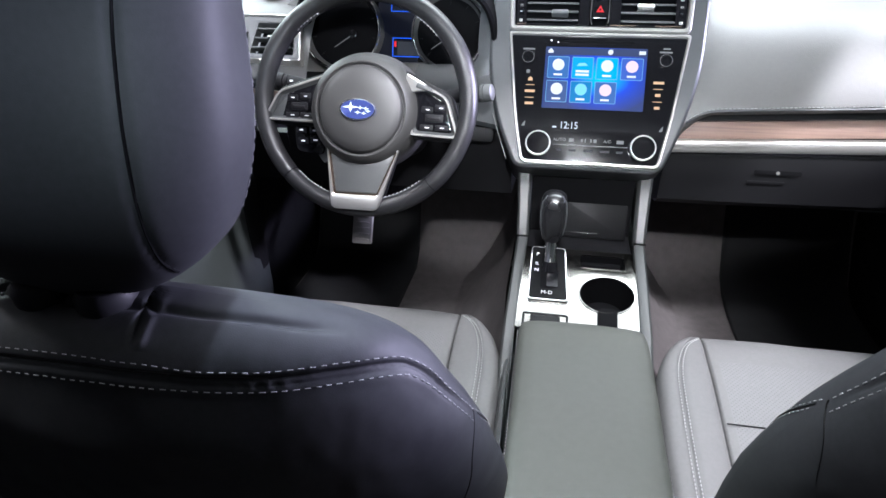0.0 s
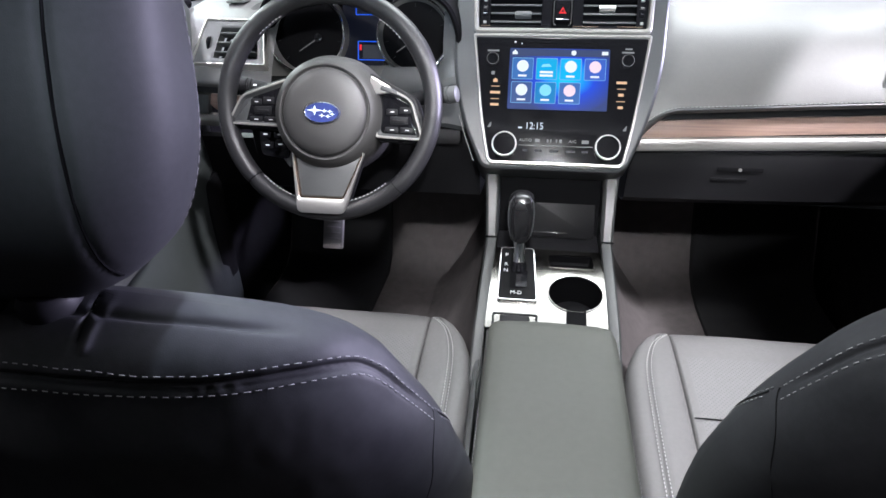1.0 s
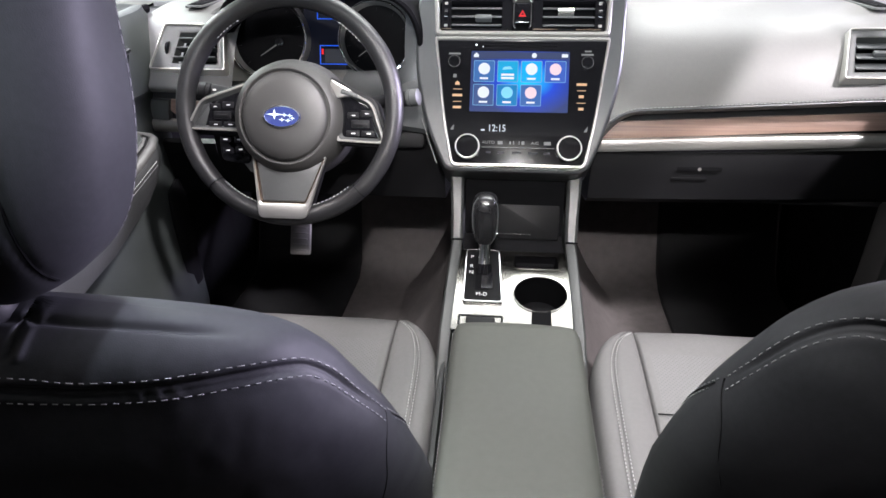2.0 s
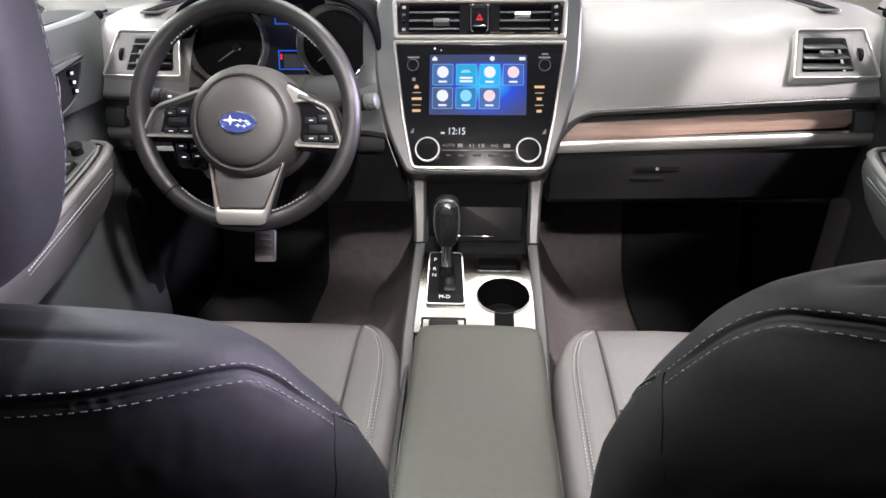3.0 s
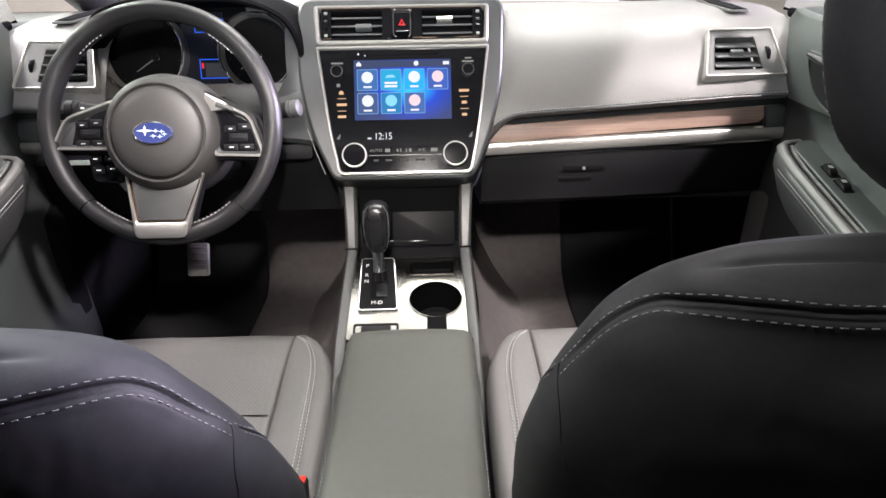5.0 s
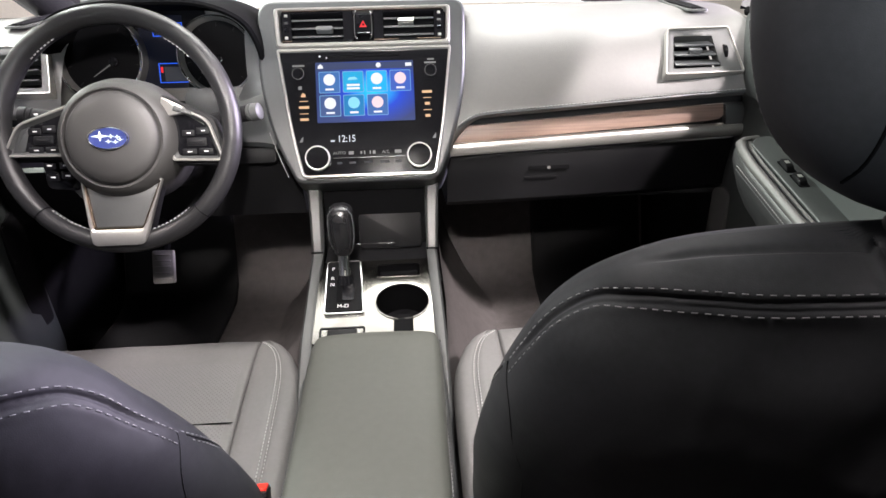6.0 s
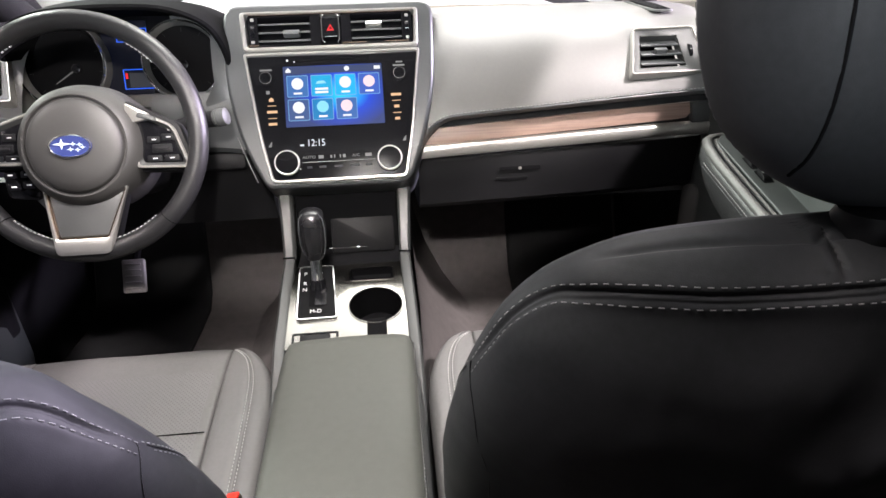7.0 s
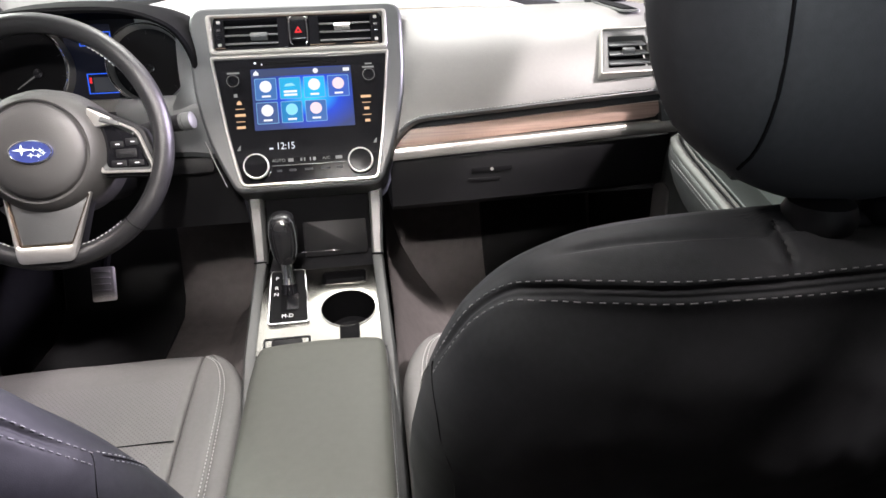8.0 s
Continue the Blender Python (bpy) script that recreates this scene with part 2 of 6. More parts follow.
def grid(rows, close_u=False, close_v=False, cap_ends=False):
    """A skin over rows of points."""
    bm = bmesh.new()
    v = [[bm.verts.new(p) for p in row] for row in rows]
    nu, nv = len(rows), len(rows[0])
    for i in range(nu if close_u else nu - 1):
        for j in range(nv if close_v else nv - 1):
            a, b = v[i], v[(i + 1) % nu]
            bm.faces.new((a[j], a[(j + 1) % nv], b[(j + 1) % nv], b[j]))
    if cap_ends:
        bm.faces.new(v[0])
        bm.faces.new(v[-1])
    return bm


def join(*bms):
    out = bms[0]
    for b in bms[1:]:
        me = bpy.data.meshes.new("tmp")
        b.to_mesh(me)
        b.free()
        out.from_mesh(me)
        bpy.data.meshes.remove(me)
    return out


def moved(bm, m):
    bmesh.ops.transform(bm, matrix=m, verts=bm.verts)
    return bm


def rounded(pts, r, n=4):
    """A polygon with its corners rounded."""
    out, k = [], len(pts)
    for i, p in enumerate(pts):
        p, a, b = Vector(p), Vector(pts[i - 1]), Vector(pts[(i + 1) % k])
        rr = r[i] if isinstance(r, (list, tuple)) else r
        la, lb = (a - p), (b - p)
        d = min(rr, la.length * 0.48, lb.length * 0.48)
        s, e = p + la.normalized() * d, p + lb.normalized() * d
        for j in range(n + 1):
            t = j / n
            out.append(tuple((1 - t) ** 2 * s + 2 * t * (1 - t) * p + t * t * e))
    return out


def rect(cx, cy, w, h):
    return [(cx - w / 2, cy - h / 2), (cx + w / 2, cy - h / 2), (cx + w / 2, cy + h / 2), (cx - w / 2, cy + h / 2)]


def inset(pts, d):
    """The polygon (counter-clockwise) moved inwards by d."""
    out, k = [], len(pts)
    for i in range(k):
        a, p, b = Vector(pts[i - 1]), Vector(pts[i]), Vector(pts[(i + 1) % k])
        e, f = (p - a).normalized(), (b - p).normalized()
        n1, n2 = Vector((-e.y, e.x)), Vector((-f.y, f.x))
        h = n1 + n2
        h = h / max(0.35, h.length_squared / 2) if h.length > 1e-6 else n1
        out.append(tuple(p + h * d))
    return out


def slab(pts, z0, z1, bevel=0.0):
    """A polygon raised from z0 to z1, with its upper edge rounded."""
    loops = [[(x, y, z0) for x, y in pts]]
    if bevel:
        for a in (0, 45, 90):
            s = bevel * (1 - math.cos(radians(a)))
            q = inset(pts, s) if s else pts
            loops.append([(x, y, z1 - bevel + bevel * math.sin(radians(a))) for x, y in q])
    else:
        loops.append([(x, y, z1) for x, y in pts])
    return grid(loops, close_v=True, cap_ends=True)


def band(outer, inner, z0, z1, bevel=0.0):
    """A frame between two polygons with as many points, raised from z0 to z1."""
    loops = [[(x, y, z0) for x, y in outer]]
    if bevel:
        loops.append([(x, y, z1 - bevel) for x, y in outer])
        loops.append([(x + (u - x) * 0.22, y + (w - y) * 0.22, z1) for (x, y), (u, w) in zip(outer, inner)])
        loops.append([(u + (x - u) * 0.22, w + (y - w) * 0.22, z1) for (x, y), (u, w) in zip(outer, inner)])
        loops.append([(x, y, z1 - bevel) for x, y in inner])
    else:
        loops.append([(x, y, z1) for x, y in outer])
        loops.append([(x, y, z1) for x, y in inner])
    loops.append([(x, y, z0) for x, y in inner])
    return grid(loops, close_u=True, close_v=True)


def ring_points(r, n=32, cx=0.0, cy=0.0, ry=None):
    return [(cx + r * math.cos(2 * math.pi * i / n), cy + (ry or r) * math.sin(2 * math.pi * i / n)) for i in range(n)]


def lathe(profile, n=40):
    """A turned form round z from (radius, z) pairs."""
    rows = [[(max(r, 1e-4) * math.cos(2 * math.pi * i / n), max(r, 1e-4) * math.sin(2 * math.pi * i / n), z) for i in range(n)] for r, z in profile]
    return grid(rows, close_v=True, cap_ends=True)


def tube(points, radius, n=8, close=False):
    """A round bar along points; radius: one number or one for each point."""
    pts = [Vector(p) for p in points]
    k, rows, side = len(pts), [], None
    for i, p in enumerate(pts):
        a = pts[i - 1] if (i or close) else p
        b = pts[(i + 1) % k] if (i < k - 1 or close) else p
        d = (b - a).normalized()
        if side is None:
            side = d.orthogonal().normalized()
        side = (side - d * side.dot(d)).normalized()
        up = d.cross(side)
        r = radius[i] if isinstance(radius, (list, tuple)) else radius
        rows.append([tuple(p + (side * math.cos(2 * math.pi * j / n) + up * math.sin(2 * math.pi * j / n)) * r) for j in range(n)])
    return grid(rows, close_u=close, close_v=True, cap_ends=not close)


def block(x0, x1, y0, y1, z0, z1, bevel=0.004, seg=2):
    bm = bmesh.new()
    bmesh.ops.create_cube(bm, size=1)
    for v in bm.verts:
        v.co = ((x0 + x1) / 2 + v.co.x * (x1 - x0), (y0 + y1) / 2 + v.co.y * (y1 - y0), (z0 + z1) / 2 + v.co.z * (z1 - z0))
    if bevel:
        bmesh.ops.bevel(bm, geom=list(bm.edges), offset=bevel, segments=seg, affect="EDGES", profile=0.5)
    return bm


def curve(keys, t):
    """A smooth value at t through (t, value) keys."""
    if t <= keys[0][0]:
        return keys[0][1]
    for i in range(len(keys) - 1):
        (a, p), (b, q) = keys[i], keys[i + 1]
        if t <= b:
            s = (t - a) / (b - a)
            pm = keys[i - 1] if i else keys[i]
            qn = keys[i + 2] if i + 2 < len(keys) else keys[i + 1]
            m0 = (q - pm[1]) / (b - pm[0]) * (b - a)
            m1 = (qn[1] - p) / (qn[0] - a) * (b - a)
            return (2 * s ** 3 - 3 * s ** 2 + 1) * p + (s ** 3 - 2 * s * s + s) * m0 + (-2 * s ** 3 + 3 * s * s) * q + (s ** 3 - s * s) * m1
    return keys[-1][1]


def spread(a, b, n):
    return [a + (b - a) * i / (n - 1) for i in range(n)]


def lettering(words, size, m, mat, parent, name="lettering", stretch=1.0):
    c = bpy.data.curves.new("text", "FONT")
    c.body, c.size, c.align_x, c.align_y, c.extrude = words, size, "CENTER", "CENTER", 0.0002
    o = bpy.data.objects.new("text", c)
    me = bpy.data.meshes.new_from_object(o)
    bpy.data.objects.remove(o)
    bpy.data.curves.remove(c)
    me.materials.clear()
    me.materials.append(mat)
    for v in me.vertices:
        v.co.x *= stretch
    ob = new(name, me)
    ob.parent = parent
    ob.matrix_local = m
    return ob


def plane_pose(origin, up):
    """A frame whose x goes right, y along up, z out of the surface."""
    y = Vector(up).normalized()
    x = Vector((1, 0, 0))
    z = x.cross(y)
    m = Matrix((x, y, z)).transposed().to_4x4()
    m.translation = origin
    return m


def stitches(points, normals, length, thick, fill=0.62):
    """A row of short thread dashes lying on a surface."""
    out = bmesh.new()
    pts = [Vector(p) for p in points]
    step = length
    dense = []
    for i in range(len(pts) - 1):
        n = max(1, int((pts[i + 1] - pts[i]).length / 0.0008))
        for j in range(n):
            t = j / n
            dense.append((pts[i].lerp(pts[i + 1], t), Vector(normals[i]).lerp(Vector(normals[i + 1]), t)))
    i = 0
    while i < len(dense) - 1:
        j, d = i, 0.0
        while j < len(dense) - 1 and d < step * fill:
            d += (dense[j + 1][0] - dense[j][0]).length
            j += 1
        (p, n), (q, _) = dense[i], dense[j]
        n = n.normalized()
        t = (q - p)
        if t.length > step * 0.3:
            s = t.normalized().cross(n) * thick
            e = n * thick * 1.3
            a = [out.verts.new(v) for v in (p - s, p + s, q + s, q - s)]
            k = p.lerp(q, 0.5)
            b = [out.verts.new(v) for v in (k + (p - k) * 0.7 - s * 0.6 + e, k + (p - k) * 0.7 + s * 0.6 + e, k + (q - k) * 0.7 + s * 0.6 + e, k + (q - k) * 0.7 - s * 0.6 + e)]
            out.faces.new(b)
            for u in range(4):
                out.faces.new((a[u], a[(u + 1) % 4], b[(u + 1) % 4], b[u]))
        i = j
        d = 0.0
        while i < len(dense) - 1 and d < step * (1 - fill):
            d += (dense[i + 1][0] - dense[i][0]).length
            i += 1
    return out


# ---- the cabin shell and what lies outside ----
FLOOR_Z = 0.0


def build_shell():
    ground = part("ground", slab(rect(0, 0, 60, 60), -0.14, -0.10), HALLF)
    tagged(ground, "grey polished floor of the show hall", "floor", kind="structure")
    for name, m in (("wall_north", pose(0, 14, 2.5)), ("wall_south", pose(0, -14, 2.5)), ("wall_east", pose(14, 0, 2.5, 0, 0, 90)), ("wall_west", pose(-14, 0, 2.5, 0, 0, 90))):
        w = part(name, block(-14.2, 14.2, -0.1, 0.1, -3.1, 3.1, 0.02), HALLM, m=m)
        tagged(w, "cream painted wall of the show hall", "wall", kind="structure")
    c = part("ceiling", slab(rect(0, 0, 28.4, 28.4), 5.6, 5.8), HALLM)
    tagged(c, "cream painted ceiling of the show hall", "ceiling", kind="structure")
    # carpeted floor pan: flat, then the toe board
    xs = spread(-0.74, 0.74, 60)
    prof = [(-0.95, FLOOR_Z), (0.2, FLOOR_Z), (0.8, FLOOR_Z), (1.30, FLOOR_Z), (1.44, FLOOR_Z), (1.50, 0.012), (1.54, 0.045), (1.60, 0.18), (1.64, 0.34), (1.66, 0.60)]
    rows = []
    for y, z in prof:
        row = []
        for x in xs:
            tunnel = 0.10 * math.exp(-((abs(x) / 0.21) ** 4))
            d = 0.006 * noise.noise((x * 7, y * 7, 0.3))
            row.append((x, y, z + (tunnel if y < 1.5 else tunnel * 0.4) + d))
        rows.append(row)
    f = part("floor", grid(rows), CARPET, smooth=60)
    tagged(f, "brown-grey carpeted car floor and toe board", "floor", kind="structure")
    # headliner
    def roof_z(x, y):
        return 1.13 + 0.03 * (1 - (x / 0.62) ** 2) - 0.10 * max(0, (y - 0.55)) ** 1.5
    rows = [[(x, y, roof_z(x, y)) for x in spread(-0.60, 0.60, 25)] for y in spread(-0.95, 0.98, 40)]
    rows2 = [[(x, y, z + 0.03) for x, y, z in r] for r in rows]
    liner = join(grid(rows), grid(rows2))
    # opening out of view; it lets the overhead lamps reach seats and floor
    bmesh.ops.delete(liner, geom=[f for f in liner.faces if abs(f.calc_center_median().x) < 0.37 and 0.26 < f.calc_center_median().y < 0.68], context="FACES")
    h = part("ceiling_headliner", liner, LINER)
    g = part("window_5", grid([[(x, y, roof_z(x, y) + 0.035) for x in spread(-0.40, 0.40, 9)] for y in spread(0.22, 0.72, 9)]), GLASS)
    g.visible_shadow = False
    tagged(g, "clear sunroof glass in the car roof", "window", kind="structure")
    tagged(h, "light grey fabric headliner under the car roof", "ceiling", kind="structure")
    # windscreen
    rows = [[(x * (1 - 0.12 * t), 1.80 - 0.82 * t - 0.16 * (x / 0.7) ** 2 * (1 - t), 0.76 + 0.34 * t) for x in spread(-0.72, 0.72, 16)] for t in spread(0, 1, 10)]
    g = part("window_1", grid(rows), GLASS)
    g.visible_shadow = False
    tagged(g, "clear curved windscreen glass", "window", kind="structure")
    for s in (-1, 1):
        p = part("window_pillar", tube([(s * 0.735, 1.64, 0.74), (s * 0.725, 1.40, 0.86), (s * 0.69, 1.18, 0.985), (s * 0.62, 0.96, 1.10)], 0.042, 10), DARK)
        tagged(p, "dark plastic windscreen pillar", "pillar", kind="structure")
        p = part("window_pillar", tube([(s * 0.74, 0.18, 0.2), (s * 0.735, 0.165, 0.78), (s * 0.62, 0.12, 1.12)], 0.045, 10), DARK)
        tagged(p, "dark plastic door pillar", "pillar", kind="structure")
        p = part("trim", tube([(s * 0.62, 0.98, 1.10), (s * 0.64, 0.4, 1.12), (s * 0.63, -0.5, 1.12), (s * 0.6, -0.95, 1.08)], 0.03, 8), LINER)
        tagged(p, "grey roof rail trim above the doors", "trim", kind="structure")
        g = part("window_2", grid([[(s * (0.745 - 0.10 * t), y - 0.0 * t, 0.77 + 0.34 * t) for y in spread(0.12, 1.25 - 0.3 * t, 8)] for t in spread(0, 1, 4)]), GLASS)
        g.visible_shadow = False
        tagged(g, "clear side window glass above the door", "window", kind="structure")
        w = part("wall_side", block(s * 0.76 - 0.02, s * 0.76 + 0.02, -0.95, 0.10, -0.1, 0.80, 0.005), DARK)
        tagged(w, "dark rear side panel of the cabin", "wall", kind="structure")
        # out of view; tinted to keep side light off the seat backs
        g = part("window_3", block(s * 0.735 - 0.003, s * 0.735 + 0.003, -0.93, 0.06, 0.80, 1.10, 0), PRIVACY)
        tagged(g, "dark tinted rear side window glass", "window", kind="structure")
    # rear end out of view; its narrow window limits the light from behind
    w = part("wall_south_cabin", block(-0.76, 0.76, -1.0, -0.95, -0.1, 0.97, 0.005), DARK)
    tagged(w, "dark rear end of the cabin", "wall", kind="structure")
    g = part("window_4", block(-0.70, 0.70, -0.978, -0.972, 0.97, 1.12, 0), GLASS)
    g.visible_shadow = False
    tagged(g, "clear rear window glass", "window", kind="structure")
    w = part("wall_north_cabin", block(-0.78, 0.78, 1.68, 1.72, -0.1, 0.74, 0.005), DARK)
    tagged(w, "dark bulkhead behind the dashboard", "wall", kind="structure")
    for s in (-1, 1):
        w = part("wall_sill", block(s * 0.77 - 0.012, s * 0.77 + 0.012, 0.0, 1.70, -0.1, 0.62, 0.003), DARK)
        tagged(w, "dark body side behind the door trim", "wall", kind="structure")


build_shell()


# body and glowing lens out of view, added as a source for the spots
def build_added_dome_light():
    t = thing("added_dome_light", "small grey dome light, unseen, added on the headliner", "dome light", pose(0, 0.0, 1.158))
    part("body", slab(rounded(rect(0, 0, 0.12, 0.07), 0.012), -0.02, 0.02, 0.004), LINER, t)
    part("lamp_lens", slab(rounded(rect(0, 0, 0.08, 0.04), 0.008), -0.0235, -0.0205), LENS, t, "glowing lens of the added dome light")


build_added_dome_light()


# ---- dashboard ----
def rise(x):
    return 0.06 * (min(abs(x), 0.72) - 0.2)


PAD_PROFILE = [(1.116, 0.598, 1), (1.101, 0.606, 1), (1.098, 0.612, 1), (1.101, 0.620, 1), (1.112, 0.640, 1), (1.126, 0.662, 1), (1.142, 0.684, 1), (1.160, 0.706, 0.9),
               (1.182, 0.727, 0.7), (1.210, 0.745, 0.45), (1.250, 0.760, 0.2), (1.30, 0.770, 0.1), (1.38, 0.775, 0.0), (1.50, 0.772, 0.0), (1.66, 0.762, 0.0)]


PAD_KEYS = [[(i, p[c]) for i, p in enumerate(PAD_PROFILE)] for c in range(3)]


def in_poly(p, poly):
    inside = False
    for i in range(len(poly)):
        (x0, y0), (x1, y1) = poly[i - 1], poly[i]
        if (y0 > p[1]) != (y1 > p[1]) and p[0] < (x1 - x0) * (p[1] - y0) / (y1 - y0) + x0:
            inside = not inside
    return inside


VENT_OUTER = [(-0.072, -0.048), (0.078, -0.046), (0.064, 0.052), (-0.054, 0.050)]


def open_vents(bm):
    """Cuts the pad away behind the side vents."""
    gone = []
    for s in (-1, 1):
        inv = plane_pose((s * 0.618, 1.130, 0.706), (0, 0.66, 0.75)).inverted()
        for f in bm.faces:
            p = inv @ f.calc_center_median()
            if abs(p.z) < 0.05 and in_poly((s * p.x, p.y), inset(VENT_OUTER, 0.009)):
                gone.append(f)
    bmesh.ops.delete(bm, geom=gone, context="FACES")
    return bm


def pad_point(x, k):
    y, z, f = (curve(PAD_KEYS[c], k) for c in range(3))
    end = max(0.0, abs(x) - 0.60) / 0.14
    return (x, y - 0.012 * end * f, z + f * rise(x))


def build_dashboard():
    d = thing("dashboard", "grey padded dashboard with stitched edge and brown wood trim", "dashboard")
    n = len(PAD_PROFILE)
    xs = spread(0.150, 0.50, 40) + spread(0.506, 0.735, 40)
    rows = []
    for x in xs:
        row = []
        for k in spread(0, n - 1, 3 * n - 2):
            px, y, z = pad_point(x, k)
            drop = max(0.0, (0.215 - x) / 0.065) ** 2 * 0.055
            if k < 5:
                z -= drop * (1 - k / 6)
            row.append((px, y, z))
        rows.append(row)
    part("upper_pad", open_vents(grid(rows)), PAD, d, "grey soft padded vinyl dashboard top")
    # the middle of the dash top, behind the stack
    rows = [[(x, y, z - 0.02 * (abs(x) / 0.2) ** 3) for y, z in ((1.20, 0.792), (1.24, 0.797), (1.30, 0.795), (1.40, 0.785), (1.66, 0.762))] for x in spread(-0.20, 0.20, 14)]
    part("top_panel", grid(rows), PAD, d)
    # the driver's corner: the same pad, mirrored, as far as the cluster
    rows = [[pad_point(x, k) for k in spread(0, n - 1, 3 * n - 2)] for x in spread(-0.735, -0.540, 36)]
    part("corner_pad", open_vents(grid(rows)), PAD, d, "grey padded corner round the side air vent")
    rows = [[pad_point(x, k) for k in range(11, n)] for x in spread(-0.542, -0.18, 12)]
    part("rear_top", grid(rows), PAD, d)
    # stitched seam along the pad's edge
    pts, nor = [], []
    for x in spread(0.165, 0.725, 60):
        drop = max(0.0, (0.215 - x) / 0.065) ** 2 * 0.055
        px, y, z = pad_point(x, 2.3)
        pts.append((px, y - 0.0012, z - drop * (1 - 2.3 / 6)))
        nor.append((0, -0.85, 0.5))
    part("stitching", stitches(pts, nor, 0.006, 0.0008, 0.75), PALE_THREAD, d, "pale thread along the pad's edge")
    groove = [(p[0], p[1] + 0.0008, p[2] - 0.0045) for p in pts]
    part("piping", tube(groove, 0.0022, 6), SHOULDER, d)
    # recessed strip, wood, metal and glove box, on both sides
    for side, x0, x1 in ((1, 0.150, 0.725), (-1, -0.725, -0.575)):
        xs2 = spread(x0, x1, 24)

        def strip(keys, f):
            return grid([[(x, y - 0.010 * max(0, abs(x) - 0.6) / 0.14, z + f * (min(abs(x), 0.72) - 0.2)) for y, z in keys] for x in xs2])
        part("recess", strip([(1.108, 0.605), (1.130, 0.602), (1.134, 0.596), (1.132, 0.583)], 0.058), DARK, d, "dark recessed strip under the pad")
        xw = x1 - 0.03 if side > 0 else x1
        xa = x0 if side > 0 else x0 + 0.03
        rows = []
        for x in spread(xa, xw, 24):
            e = min(1.0, (0.70 - abs(x)) / 0.03) if abs(x) > 0.67 else 1.0
            f = 0.055 * (abs(x) - 0.2)
            rows.append([(x, 1.131, 0.583 + f), (x, 1.126, 0.583 + f), (x, 1.121, 0.572 + f), (x, 1.117, 0.583 - 0.026 * e + f), (x, 1.117, 0.583 - 0.029 * e + f), (x, 1.130, 0.583 - 0.029 * e + f)])
        part("wood_trim", grid(rows, cap_ends=True), WOOD, d, "matt brown wood trim strip")
        part("metal_trim", strip([(1.120, 0.5545), (1.108, 0.553), (1.104, 0.548), (1.104, 0.537), (1.108, 0.531), (1.122, 0.529)], 0.042), SILVER, d, "satin silver trim strip")
        rows = []
        for x in spread(0.68, 0.735, 6) if side > 0 else spread(-0.735, -0.68, 6):
            f = 0.055 * (abs(x) - 0.2)
            rows.append([(x, 1.128, 0.584 + f), (x, 1.116, 0.582 + f), (x, 1.106, 0.560 + f), (x, 1.104, 0.536 + f), (x, 1.115, 0.530 + f)])
        part("end_cap", grid(rows, cap_ends=True), MIDDLE, d)
    # glove box
    gb = part("glovebox_door", grid([[(x, y + 0.008 * (abs(x - 0.43) / 0.3) ** 2, z + 0.03 * (x - 0.2)) for y, z in ((1.135, 0.529), (1.119, 0.526), (1.116, 0.518), (1.126, 0.47), (1.134, 0.425), (1.150, 0.412), (1.185, 0.405))] for x in spread(0.145, 0.735, 24)]), DARK, d, "dark plastic glove box door")
    latch = part("latch", slab(rounded(rect(0, 0, 0.082, 0.008), 0.002), 0, 0.0008, 0.0004), MATT, gb, "narrow slot of the glove box latch", m=plane_pose((0.345, 1.1205, 0.496), (0, 0.15, 1)))
    part("lock", slab(ring_points(0.0032, 16), 0.0004, 0.0022), SILVER, latch, "small metal lock")
    part("latch_grip", slab(rounded(rect(0, 0, 0.066, 0.0060), 0.002), 0, 0.0016, 0.001), SHADE, gb, m=plane_pose((0.330, 1.126, 0.474), (0, 0.15, 1)))
    part("lower_panel", grid([[(x, y, z) for y, z in ((1.185, 0.405), (1.30, 0.385), (1.50, 0.40), (1.66, 0.46))] for x in spread(0.145, 0.735, 8)]), MATT, d)
    for s in (-1, 1):
        # the left cover is near-black, its shade put into the colour
        part("side_cover", slab(rounded([(-0.035, -0.20), (0.035, -0.20), (0.034, 0.040), (-0.010, 0.058), (-0.034, 0.050)], 0.012), 0, 0.010, 0.004), PAD if s > 0 else DARK, d, "dashboard end cover", m=Matrix(((0, 0, -s, s * 0.716), (s, 0, 0, 1.125), (0, 1, 0, 0.385), (0, 0, 0, 1))))
    # driver's lower panel
    part("knee_panel", grid([[(x, y, z) for y, z in ((1.16, 0.640), (1.115, 0.600), (1.112, 0.56), (1.125, 0.48), (1.15, 0.41), (1.30, 0.385), (1.60, 0.42))] for x in spread(-0.60, -0.14, 14)]), DARK, d, "dark knee panel under the steering column")
    part("knee_panel", grid([[(x, y, z) for y, z in ((1.13, 0.53), (1.115, 0.525), (1.125, 0.48), (1.15, 0.41), (1.30, 0.385), (1.60, 0.42))] for x in spread(-0.735, -0.60, 6)]), DARK, d)
    rows = []
    for z, y0, y1, xl in ((0.662, 1.150, 1.120, -0.330), (0.650, 1.138, 1.108, -0.335), (0.625, 1.122, 1.096, -0.330), (0.595, 1.108, 1.084, -0.315), (0.570, 1.100, 1.070, -0.290), (0.560, 1.106, 1.074, -0.280)):
        rows.append([(xl + (-0.160 - xl) * t, y0 + (y1 - y0) * t ** 2 + 0.012 * t, z + 0.004 * math.sin(math.pi * t)) for t in spread(0, 1, 10)])
    part("column_cowl", grid(rows), SHOULDER, d, "satin grey panel between column and stack")
    rows = []
